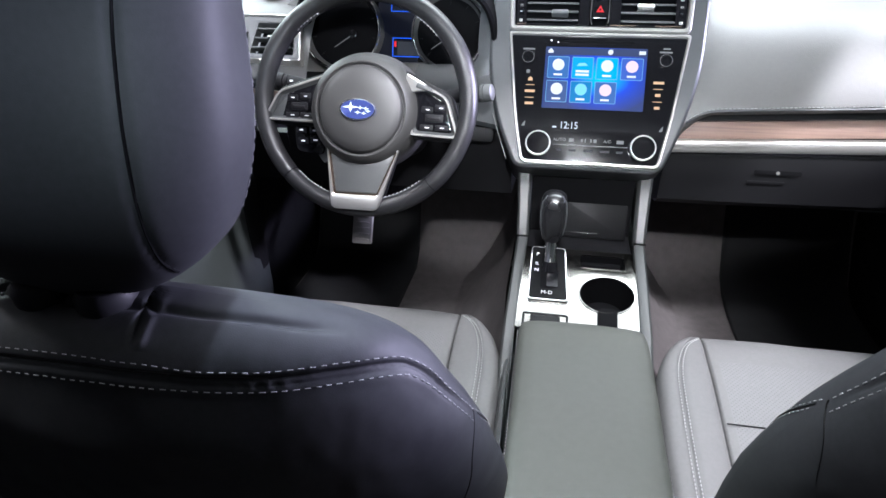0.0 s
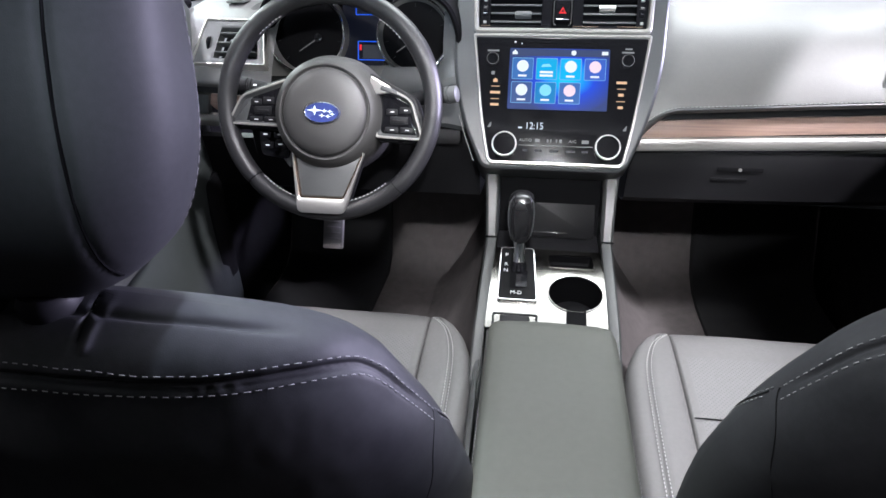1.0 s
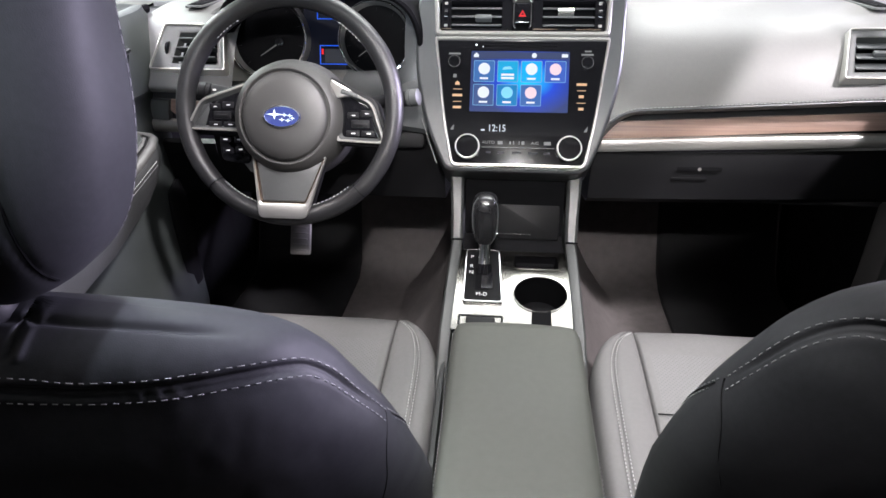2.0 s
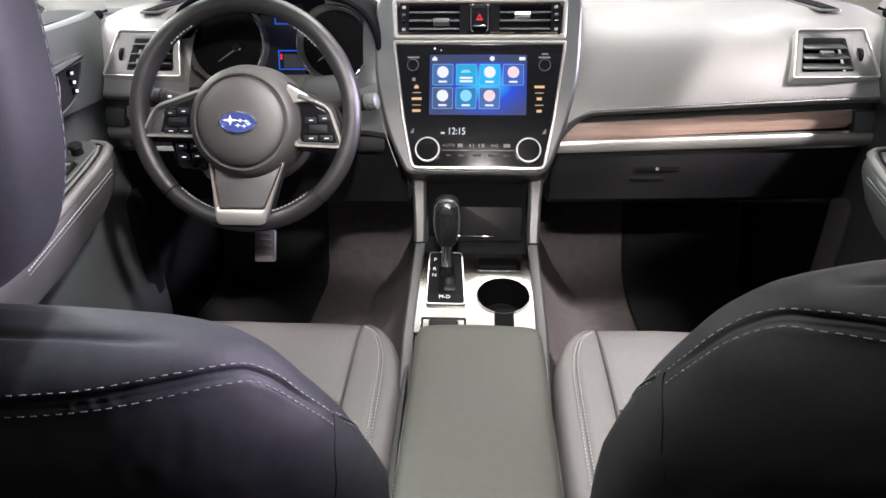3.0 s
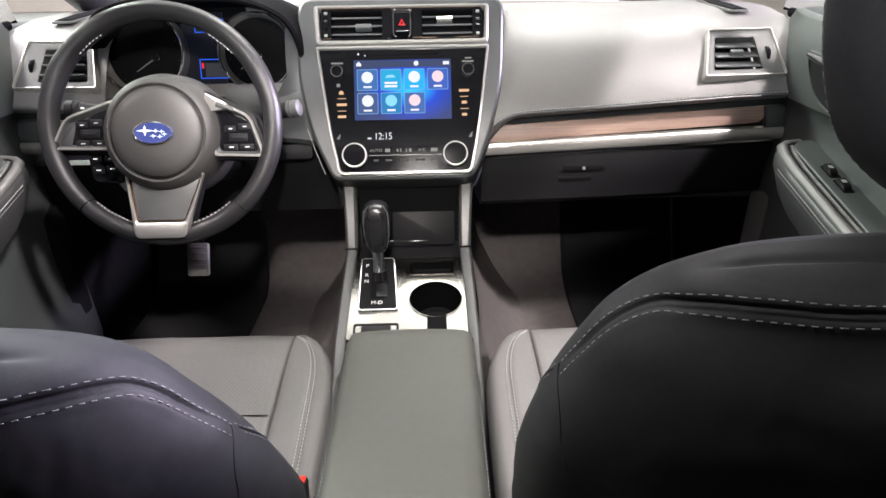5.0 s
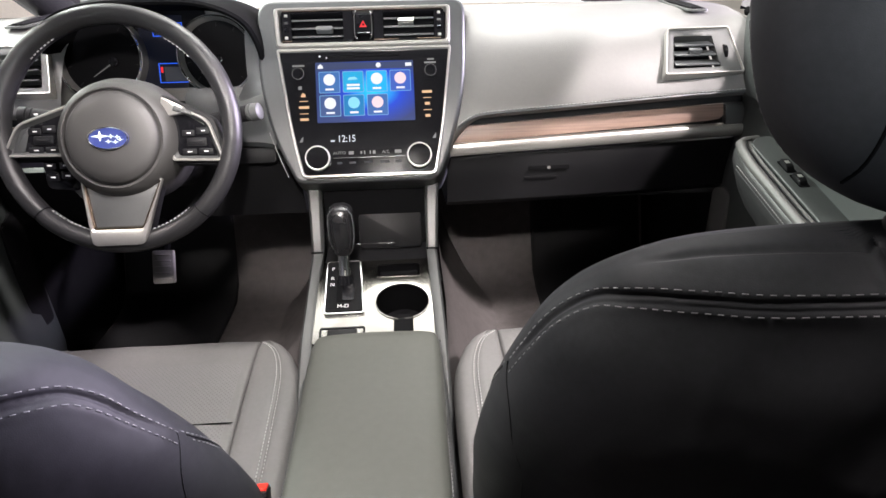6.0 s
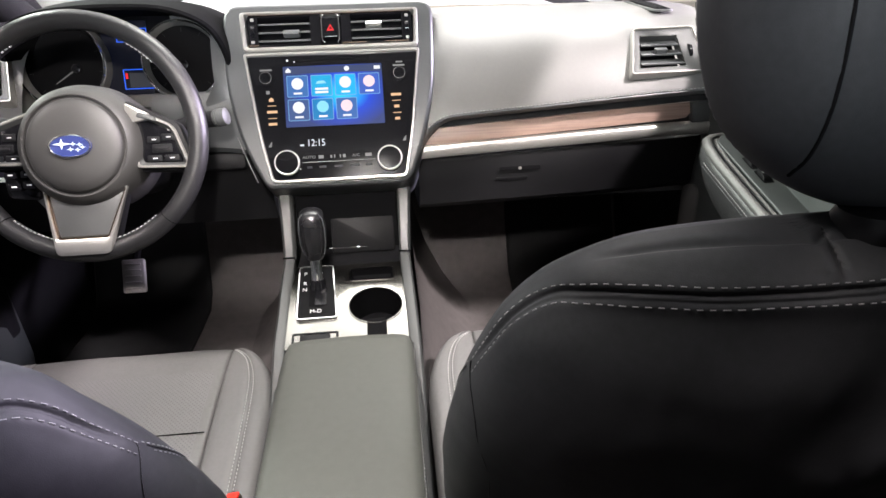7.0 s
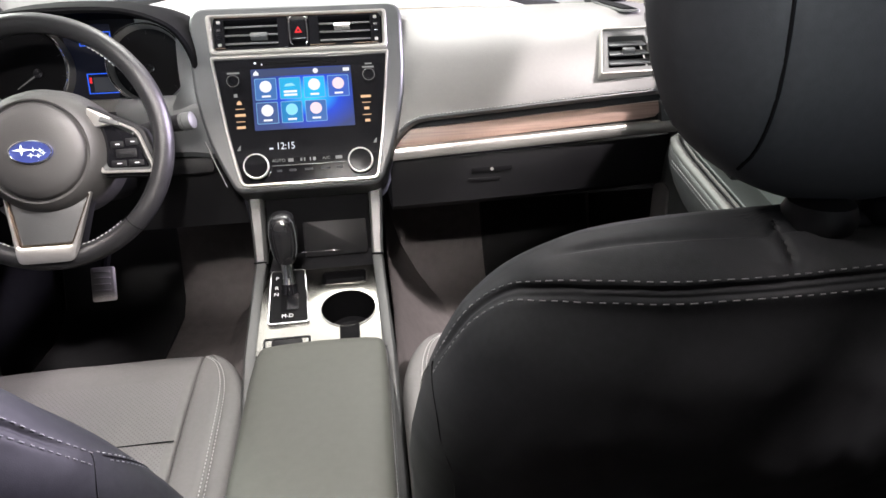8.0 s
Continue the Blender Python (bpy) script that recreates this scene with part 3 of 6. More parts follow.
    for z, y0, y1 in ((0.765, 1.150, 1.146), (0.745, 1.140, 1.136), (0.715, 1.128, 1.122), (0.685, 1.122, 1.112), (0.650, 1.130, 1.102), (0.620, 1.124, 1.092)):
        xl = -0.212 if z > 0.67 else -0.235
        rows.append([(xl + (-0.178 - xl) * t, y0 + (y1 - y0) * t + 0.026 * t, z) for t in spread(0, 1, 6)])
    part("gauge_cheek", grid(rows), SHOULDER, d, "satin grey cheek beside the gauges")
    part("column_trim", slab(rounded(rect(0, 0, 0.10, 0.03), 0.01), -0.01, 0.008, 0.004), DARK, d, m=plane_pose((-0.225, 1.105, 0.545), (0, 0.3, 1)))
    for s in (-1, 1):
        build_side_vent(d, s)
        build_defroster(d, s)
    return d


def build_side_vent(d, s):
    m = plane_pose((s * 0.618, 1.130, 0.706), (0, 0.66, 0.75))

    def q(pts):
        return [(s * x, y) for x, y in pts] if s > 0 else [(s * x, y) for x, y in reversed(pts)]
    outer = q(VENT_OUTER)
    mid = inset(outer, 0.0026)
    frame_ = part("side_vent", band(rounded(outer, 0.006), rounded(mid, 0.005), -0.02, 0.0045, 0.002), SILVER, d, "side air vent with a silver frame", m=m)
    inner = q([(-0.053, -0.034), (0.036, -0.032), (0.030, 0.034), (-0.043, 0.034)])
    part("vent_face", band(rounded(mid, 0.005), rounded(inner, 0.003), -0.02, 0.0015, 0.0015), MIDDLE, frame_)
    part("duct", slab(rounded(inset(inner, -0.001), 0.003), -0.032, -0.028), MATT, frame_)
    for k, v in enumerate((-0.019, 0.001, 0.021)):
        w0, w1 = -0.049 + 0.0028 * k, 0.034 - 0.0022 * k
        sl = block(min(s * w0, s * w1), max(s * w0, s * w1), -0.0015, 0.0015, -0.012, 0.012, 0.001)
        part("slat", moved(sl, pose(0, v, -0.006, 52 if s > 0 else 12, 0, 0)), SHOULDER if s > 0 else MIDDLE, frame_)
    part("vent_tab", moved(block(-0.012, 0.012, -0.005, 0.005, -0.004, 0.006, 0.002), pose(s * -0.008, 0.0, 0.001, -30)), SHOULDER, frame_, "grey vent tab")
    part("thumbwheel", moved(lathe([(0.014, -0.003), (0.0155, -0.002), (0.0155, 0.002), (0.014, 0.003)], 24), pose(s * 0.049, 0.0, -0.006, 0, 90, 0)), BLACK, frame_, "black vent thumbwheel")


def build_defroster(d, s):
    pts = [(s * x, y) for x, y in ((0.634, 1.235), (0.672, 1.232), (0.680, 1.33), (0.670, 1.44), (0.645, 1.45), (0.632, 1.34))]
    if s < 0:
        pts = pts[::-1]
    g = part("defroster_vent", slab(rounded(pts, 0.008), 0.0, 0.004, 0.001), MIDDLE, d, "side window demister vent", m=pose(0, 0, 0.7145, 2.5, 0, 0))
    part("duct", slab(rounded(inset(pts, 0.004), 0.006), 0.0042, 0.0048), MATT, g)
    for k in range(3):
        x = s * (0.643 + 0.009 * k)
        part("slat", block(x - 0.0012, x + 0.0012, 1.245, 1.43, 0.0044, 0.0070, 0), DARK, g)


build_dashboard()


# ---- instrument cluster ----
def build_cluster():
    c = thing("instrument_cluster", "black instrument cluster with two round gauges and a lit blue display", "instrument cluster", plane_pose((-0.385, 1.205, 0.712), (0, 0.25, 1)))
    # grey surround
    sur = rounded([(-0.245, -0.085), (-0.10, -0.10), (0.12, -0.10), (0.205, -0.075), (0.205, 0.03), (0.17, 0.075), (0.08, 0.095), (-0.14, 0.095), (-0.235, 0.05)], 0.02)
    part("surround", slab(sur, -0.03, 0.0, 0.004), PAD, c, "satin grey surround")
    part("middle_face", slab(rounded([(-0.06, -0.055), (0.07, -0.055), (0.09, 0.085), (-0.09, 0.085)], 0.01), 0.0, 0.004), BLACK, c)
    for cx, r, name in ((-0.104, 0.076, "gauge"), (0.108, 0.069, "gauge")):
        g = part(name, moved(lathe([(r - 0.006, 0.010), (r - 0.002, 0.028), (r, 0.030), (r + 0.003, 0.028), (r + 0.006, -0.01)], 56), pose(cx, 0.0, 0)), PAD, c, "round gauge with a silver rim")
        part("rim", moved(tube([(r * math.cos(a), r * math.sin(a), 0.0305) for a in spread(0, 2 * math.pi, 57)[:-1]], 0.0017, 6, True), pose(cx, 0, 0)), CHROME, g)
        part("dial", moved(slab(ring_points(r - 0.004, 48), 0.008, 0.0105), pose(cx, 0, 0)), MATT, g, "black dial")
        for k in range(9):
            a = 225 - k * 33.75
            part("tick", moved(slab(rect(r * 0.82, 0, 0.007, 0.0012), 0.0108, 0.0112), pose(cx, 0, 0) @ pose(0, 0, 0, 0, 0, a)), LIT_FAINT, g)
        part("needle", moved(slab(rounded([(-0.004, -0.0014), (r * 0.62, -0.0006), (r * 0.62, 0.0006), (-0.004, 0.0014)], 0.0005), 0.0125, 0.0135), pose(cx, 0, 0) @ pose(0.02 if cx < 0 else 0, -0.006, 0, 0, 0, 213 if cx < 0 else 215)), LIT_NEEDLE, g, "pale needle")
        part("needle_cap", moved(lathe([(0.009, 0.0105), (0.008, 0.017), (0.003, 0.018)], 24), pose(cx + (0.02 if cx < 0 else 0), -0.006, 0)), BLACK, g)
    part("trip_knob", moved(lathe([(0.004, 0.01), (0.004, 0.02), (0.003, 0.021)], 16), pose(-0.058, -0.052, 0)), SHOULDER, c)
    disp = part("display", slab(rounded([(-0.036, -0.056), (0.045, -0.056), (0.045, 0.075), (-0.036, 0.075)], 0.003), 0.004, 0.006), LIT_DIMBLUE, c, "dark blue trip display")
    for (x0, x1, y0, y1) in ((-0.010, 0.045, 0.038, 0.062), (-0.006, 0.050, -0.046, -0.010)):
        part("display_frame", band(rect((x0 + x1) / 2, (y0 + y1) / 2, x1 - x0, y1 - y0), rect((x0 + x1) / 2, (y0 + y1) / 2, x1 - x0 - 0.003, y1 - y0 - 0.003), 0.006, 0.0068), LIT_BLUE, disp, "lit blue frame")
    part("display_field", slab(rect(0.026, -0.030, 0.044, 0.026), 0.006, 0.0064), LIT_GREY, disp)
    part("gear_mark", slab(rect(-0.0005, -0.022, 0.004, 0.010), 0.0064, 0.0068), LIT_RED, disp, "red lit mark")
    part("display_mark", slab(rect(0.018, 0.052, 0.014, 0.004), 0.006, 0.0068), LIT_WHITE, disp)
    # hood
    arch = [(-0.556, 0.735), (-0.548, 0.764), (-0.528, 0.788), (-0.490, 0.804), (-0.44, 0.812), (-0.36, 0.815), (-0.28, 0.811), (-0.226, 0.793), (-0.197, 0.765), (-0.185, 0.712), (-0.198, 0.642)]
    dense = []
    for i in range(41):
        t = i / 40 * 10
        dense.append((curve([(k, p[0]) for k, p in enumerate(arch)], t), curve([(k, p[1]) for k, p in enumerate(arch)], t)))
    rows = []
    for y, grow, fall in ((1.26, -0.030, 0.0), (1.17, -0.012, 0.0), (1.112, -0.004, 0.0), (1.108, 0.001, 0), (1.112, 0.006, 0), (1.18, 0.012, 0.0), (1.30, 0.012, 0.012), (1.45, 0.0, 0.04)):
        row = []
        for x, z in dense:
            v = Vector((x + 0.385, z - 0.66))
            k = 1 + grow / max(0.08, v.length)
            row.append((-0.385 + v.x * k, y + 0.25 * max(0, 0.80 - z) * (1 if y < 1.2 else 0.4), 0.66 + v.y * k - fall))
        rows.append(row)
    hood = part("hood", grid(rows), MATT, None, "matt black hood over the gauges")
    hood.parent = c
    hood.matrix_parent_inverse = c.matrix_world.inverted()
    bpy.context.view_layer.update()
    return c


build_cluster()


# ---- centre stack ----
from mathutils.geometry import tessellate_polygon


def holed(outer, holes, z0, z1):
    """A slab with holes through it."""
    bm = bmesh.new()
    flat = [p for loop in [outer] + holes for p in loop]
    tris = tessellate_polygon([[Vector((x, y, 0)) for x, y in loop] for loop in [outer] + holes])
    for z in (z0, z1):
        vs = [bm.verts.new((x, y, z)) for x, y in flat]
        for a, b, c in tris:
            bm.faces.new((vs[a], vs[b], vs[c]))
    for loop in [outer] + holes:
        lo = [bm.verts.new((x, y, z0)) for x, y in loop]
        hi = [bm.verts.new((x, y, z1)) for x, y in loop]
        for i in range(len(loop)):
            bm.faces.new((lo[i - 1], lo[i], hi[i], hi[i - 1]))
    bmesh.ops.remove_doubles(bm, verts=bm.verts, dist=0.00005)
    return bm


STACK = plane_pose((0, 1.05, 0.55), (0, 0.5, 1))


def build_stack():
    s = thing("center_stack", "centre stack with lit touch screen, vents and climate knobs", "center stack", STACK)
    body = rounded([(-0.131, -0.043), (0.125, -0.043), (0.154, 0.030), (0.180, 0.130), (0.186, 0.290), (-0.190, 0.290), (-0.194, 0.150), (-0.170, 0.040)], [0.016, 0.022, 0.05, 0.06, 0.03, 0.03, 0.06, 0.05], 6)
    loops = []
    for z, k in ((-0.16, -0.010), (-0.09, -0.006), (-0.03, -0.002), (-0.010, 0.0), (-0.004, 0.001), (0.0, 0.004), (0.001, 0.007)):
        loops.append([(x, y, z) for x, y in inset(body, k)])
    part("housing", grid(loops, close_v=True), SHOULDER, s, "satin grey stack housing")
    # pale seam down the lower left edge of the housing
    part("housing_seam", tube([(-0.1768, 0.052, -0.001), (-0.1690, 0.030, -0.001), (-0.1560, -0.004, -0.001), (-0.1455, -0.030, -0.001)], 0.0009, 6), PAD, s, "thin pale seam along the housing")
    # silver frames
    top_o = [(-0.156, 0.2015), (0.154, 0.2015), (0.157, 0.272), (-0.160, 0.272)]
    top_i = [(-0.1485, 0.2085), (0.1465, 0.2085), (0.1495, 0.2675), (-0.1515, 0.2675)]
    part("upper_frame", band(rounded(top_o, 0.008), rounded(top_i, 0.005), -0.01, 0.010, 0.002), SILVER, s, "satin silver frame round the vents")
    low_o = [(-0.120, -0.034), (0.120, -0.034), (0.136, 0.050), (0.156, 0.1985), (-0.157, 0.1985), (-0.137, 0.050)]
    low_i = [(-0.1155, -0.0290), (0.1155, -0.0290), (0.1315, 0.050), (0.1505, 0.1925), (-0.1515, 0.1925), (-0.1325, 0.050)]
    part("lower_frame", band(rounded(low_o, [0.012, 0.012, 0.03, 0.006, 0.006, 0.03]), rounded(low_i, [0.008, 0.008, 0.03, 0.003, 0.003, 0.03]), -0.01, 0.010, 0.002), SILVER, s, "satin silver frame round the screen")
    part("face", slab(rounded(low_i, [0.008, 0.008, 0.03, 0.003, 0.003, 0.03]), -0.005, 0.0045), BLACK, s, "gloss black control face")
    hole_a = inset(rounded(top_o, 0.008), 0.004)
    hole_b = inset(rounded(low_o, [0.012, 0.012, 0.03, 0.006, 0.006, 0.03]), 0.003)
    part("front_skin", holed(inset(body, 0.0068), [hole_a, hole_b], -0.003, 0.001), SHOULDER, s)
    # vents
    part("vent_back", slab(rounded(top_o, 0.005), -0.03, -0.026), MATT, s)
    for x0, x1 in ((-0.147, -0.019), (0.017, 0.145)):
        v = part("center_vent", band(rounded(rect((x0 + x1) / 2, 0.238, x1 - x0, 0.056), 0.003), rounded(rect((x0 + x1) / 2, 0.2385, x1 - x0 - 0.036, 0.048), 0.002), -0.02, 0.006, 0.0015), BLACK, s, "air vent with dark slats in a gloss black face")
        for k in range(3):
            sl = block(x0 + 0.019, x1 - 0.019, -0.0016, 0.0016, -0.009, 0.009, 0.001)
            part("slat", moved(sl, pose(0, 0.2235 + 0.015 * k, -0.004, 22)), MIDDLE, v)
        for k, cy in enumerate((0.2185, 0.2585)):
            ex = x0 + 0.009 if x0 < 0 else x1 - 0.009
            part("trim_dot", slab(rounded(rect(ex, cy, 0.006, 0.005), 0.001), 0.006, 0.0075), SILVER, v)
        cx = -0.070 if x0 < 0 else 0.076
        cy = 0.2325 if x0 < 0 else 0.2440
        part("vent_tab", moved(block(-0.0145, 0.0145, -0.005, 0.005, -0.006, 0.006, 0.002), pose(cx, cy, 0.004, -20)), SHOULDER if x0 < 0 else CHROME, v, "small vent tab")
        ex = x0 + 0.009 if x0 < 0 else x1 - 0.009
        part("thumbwheel", moved(lathe([(0.013, -0.004), (0.0145, -0.003), (0.0145, 0.003), (0.013, 0.004)], 20), pose(ex, 0.2385, -0.004, 0, 90, 0)), BLACK, v)
    hz = part("hazard_button", slab(rounded(rect(-0.001, 0.2415, 0.027, 0.036), 0.003), -0.01, 0.008, 0.002), BLACK, s, "gloss black hazard button with red triangle")
    tri = [(-0.0065, -0.0055), (0.0065, -0.0055), (0.0, 0.0065)]
    part("triangle", moved(band(tri, [(x * 0.45, y * 0.45 - 0.0003) for x, y in tri], 0.008, 0.0088), pose(-0.001, 0.240, 0)), LIT_RED, hz, "red warning triangle")
    for x in (-0.0165, 0.0145):
        q = 1 if x > 0 else -1
        part("side_trim", tube([(x - q * 0.004, 0.2635, 0.0075), (x - q * 0.0008, 0.2600, 0.0078), (x, 0.2530, 0.0078), (x, 0.2240, 0.0078), (x - q * 0.0008, 0.2170, 0.0078), (x - q * 0.004, 0.2135, 0.0075)], 0.0015, 8), CHROME, s, "bright curved trim beside the hazard button")
    for x0, x1, y in ((0.018, 0.062, 0.2125), (0.094, 0.138, 0.2125), (-0.146, -0.128, 0.2125), (-0.145, 0.142, 0.2665)):
        part("bronze_edge", slab(rect((x0 + x1) / 2, y, x1 - x0, 0.0020 if x1 - x0 < 0.1 else 0.0012), 0.004, 0.0070), BRONZE, s, "dark bronze line round the vents")
    # display
    scr = part("touch_screen", slab(rounded(rect(-0.002, 0.1188, 0.175, 0.1085), 0.002), 0.0045, 0.0056), SCREEN, s, "lit blue touch screen with app tiles")
    part("status_band", slab(rect(-0.002, 0.1655, 0.174, 0.0125), 0.0056, 0.0060), LIT_BAND, scr)
    mats = [LIT_WHITE, LIT_CYAN, LIT_WHITE, LIT_PINK, LIT_WHITE, LIT_CYAN, LIT_PINK]
    for k in range(7):
        cx, cy = -0.0655 + 0.0423 * (k % 4), 0.137 if k < 4 else 0.0945
        o = rect(cx, cy, 0.0375, 0.0385)
        part("tile_face", slab(rounded(inset(o, 0.0012), 0.0015, 2), 0.0056, 0.0058), TILES[k], scr)
        tile = part("app_tile", band(rounded(o, 0.002, 2), rounded(inset(o, 0.0011), 0.0015, 2), 0.0056, 0.0061), LIT_TILE, scr, "square app tile with an icon")
        if k == 1:
            part("icon", slab(rounded([(cx - 0.010, cy + 0.003), (cx + 0.009, cy + 0.004), (cx + 0.004, cy + 0.009), (cx - 0.007, cy + 0.008)], 0.001), 0.0059, 0.0063), LIT_CYAN, tile)
            for j in (0, 1):
                part("caption", slab(rect(cx, cy - 0.006 - 0.006 * j, 0.023, 0.0038), 0.0059, 0.0063), LIT_WHITE, tile)
        else:
            part("icon", slab(ring_points(0.0104, 28, cx, cy + 0.0045), 0.0059, 0.0063), mats[k], tile)
            part("caption", slab(rect(cx, cy - 0.0128, 0.015, 0.0034), 0.0059, 0.0063), LIT_WHITE, tile)
    part("home_mark", slab([(-0.085, 0.162), (-0.076, 0.162), (-0.076, 0.166), (-0.0805, 0.1705), (-0.085, 0.166)], 0.0060, 0.0064), LIT_WHITE, scr)
    part("status_mark", slab(ring_points(0.0045, 16, 0.023, 0.1658), 0.0060, 0.0064), LIT_WHITE, scr)
    part("status_mark", slab(rect(0.077, 0.1658, 0.011, 0.006), 0.0060, 0.0064), LIT_WHITE, scr)
    part("disc_slot", slab(rounded(rect(-0.003, 0.1830, 0.130, 0.0042), 0.0015), 0.0040, 0.0050), MATT, s, "narrow disc slot")
    part("slot_mark", slab(ring_points(0.0018, 12, -0.081, 0.1845), 0.0045, 0.0050), WHITE_INK, s)
    part("slot_mark", slab(ring_points(0.0013, 12, -0.069, 0.1815), 0.0045, 0.0050), WHITE_INK, s)
    # small knobs
    for cx in (-0.1195, 0.1165):
        k = part("small_knob", moved(lathe([(0.0105, 0.004), (0.0105, 0.012), (0.0098, 0.0135), (0.0075, 0.0138), (0.007, 0.0125), (0.0001, 0.0125)], 32), pose(cx, 0.1525, 0)), BLACK, s, "small black audio knob")
        part("knob_ring", moved(tube([(0.0102 * math.cos(a), 0.0102 * math.sin(a), 0.0128) for a in spread(0, 2 * math.pi, 33)[:-1]], 0.0006, 6, True), pose(cx, 0.1525, 0)), PAD, k)
        part("knob_label", slab(rect(cx, 0.1685, 0.021, 0.0028), 0.0045, 0.0049), LIT_DIM, s)
        part("knob_label", slab(rect(cx + 0.001, 0.1745 if cx > 0 else 0.1686, 0.012, 0.0026), 0.0045, 0.0049), LIT_DIM, s)
    part("button_mark", slab(rect(-0.118, 0.1285, 0.006, 0.006), 0.0045, 0.0050), LIT_DIM, s)
    part("button_mark", slab([(-0.117, 0.1120), (-0.109, 0.1120), (-0.109, 0.116), (-0.113, 0.1195), (-0.117, 0.116)], 0.0045, 0.0050), LIT_AMBER, s, "amber lit home mark")
    for cx, keys in ((-0.1125, ((0.1045, 0.015, 0.0013), (0.0935, 0.018, 0.0045), (0.0820, 0.015, 0.0013), (0.0718, 0.015, 0.0045))),
                     (0.1085, ((0.1155, 0.018, 0.0045), (0.1045, 0.015, 0.0013), (0.0940, 0.009, 0.0050), (0.0825, 0.015, 0.0013), (0.0720, 0.009, 0.0048)))):
        for cy, w, h in keys:
            part("button_mark", slab(rect(cx, cy, w, h), 0.0045, 0.0050), LIT_AMBER, s, "amber lit button mark")
    # climate strip
    part("clock_window", slab(rounded(rect(0.0, 0.034, 0.17, 0.021), 0.002), 0.0045, 0.0050), BLACK, s, "dark clock window")
    lettering("12:15", 0.0175, pose(-0.039, 0.0345, 0.0053), LIT_WHITE, s, "clock_digits", 0.85)
    part("clock_mark", slab(rect(-0.064, 0.0315, 0.007, 0.0028), 0.0050, 0.0054), LIT_WHITE, s)
    for cx in (-0.120, 0.118):
        part("seat_heat_mark", slab(rounded([(cx - 0.003, 0.031), (cx + 0.003, 0.031), (cx + 0.004, 0.041), (cx, 0.036)], 0.001), 0.0045, 0.0050), LIT_DIM, s)
    for cx in (-0.0905, 0.0900):
        k = part("climate_knob", moved(lathe([(0.0225, 0.004), (0.0225, 0.014), (0.0215, 0.017), (0.0185, 0.0185), (0.0180, 0.0165), (0.0001, 0.0168)], 48), pose(cx, 0.0, 0)), BLACK, s, "large round climate knob with a chrome ring")
        teeth = [[((q + bite * (j % 2)) * math.cos(math.pi * j / 40), (q + bite * (j % 2)) * math.sin(math.pi * j / 40), h) for q, h, bite in ((0.0192, 0.0160, 0), (0.0197, 0.0188, 0), (0.0208, 0.0197, 0.0002), (0.0220, 0.0186, -0.0009), (0.0229, 0.0150, -0.0009))] for j in range(80)]
        part("knob_ring", moved(grid(teeth, close_u=True), pose(cx, 0.0, 0)), RING, k, "bright toothed metal ring", smooth=25)
        rib = bmesh.new()
        for j in range(36):
            rib = join(rib, moved(block(0.0222, 0.0231, -0.0006, 0.0006, 0.006, 0.0145, 0), pose(cx, 0, 0) @ pose(0, 0, 0, 0, 0, 10 * j)))
        part("grip_ribs", rib, DARK, k)
    part("button_line", slab(rect(0.0, 0.0005, 0.130, 0.0011), 0.0045, 0.0058), SHOULDER, s)
    for j, (cx, word) in enumerate(((-0.053, "AUTO"), (0.030, "A/C"))):
        lettering(word, 0.0072, pose(cx, 0.0093, 0.0050), LIT_DIM, s, "button_word", 1.15)
    for cx, w, h in ((-0.032, 0.009, 0.006), (-0.014, 0.003, 0.005), (-0.008, 0.002, 0.006), (0.002, 0.002, 0.006), (0.009, 0.005, 0.006), (0.052, 0.012, 0.006)):
        part("button_mark", slab(rect(cx, 0.0093, w, h), 0.0045, 0.0050), LIT_DIM, s)
    for cx, w in ((-0.053, 0.009), (-0.030, 0.012), (-0.002, 0.015), (0.027, 0.016), (0.052, 0.011)):
        part("button_mark", slab(rect(cx, -0.0085, w, 0.0038), 0.0045, 0.0050), LIT_GREY, s)
    return s


build_stack()


# ---- steering wheel ----
WHEEL = plane_pose((-0.376, 0.937, 0.642), (0, 0.36, 1))


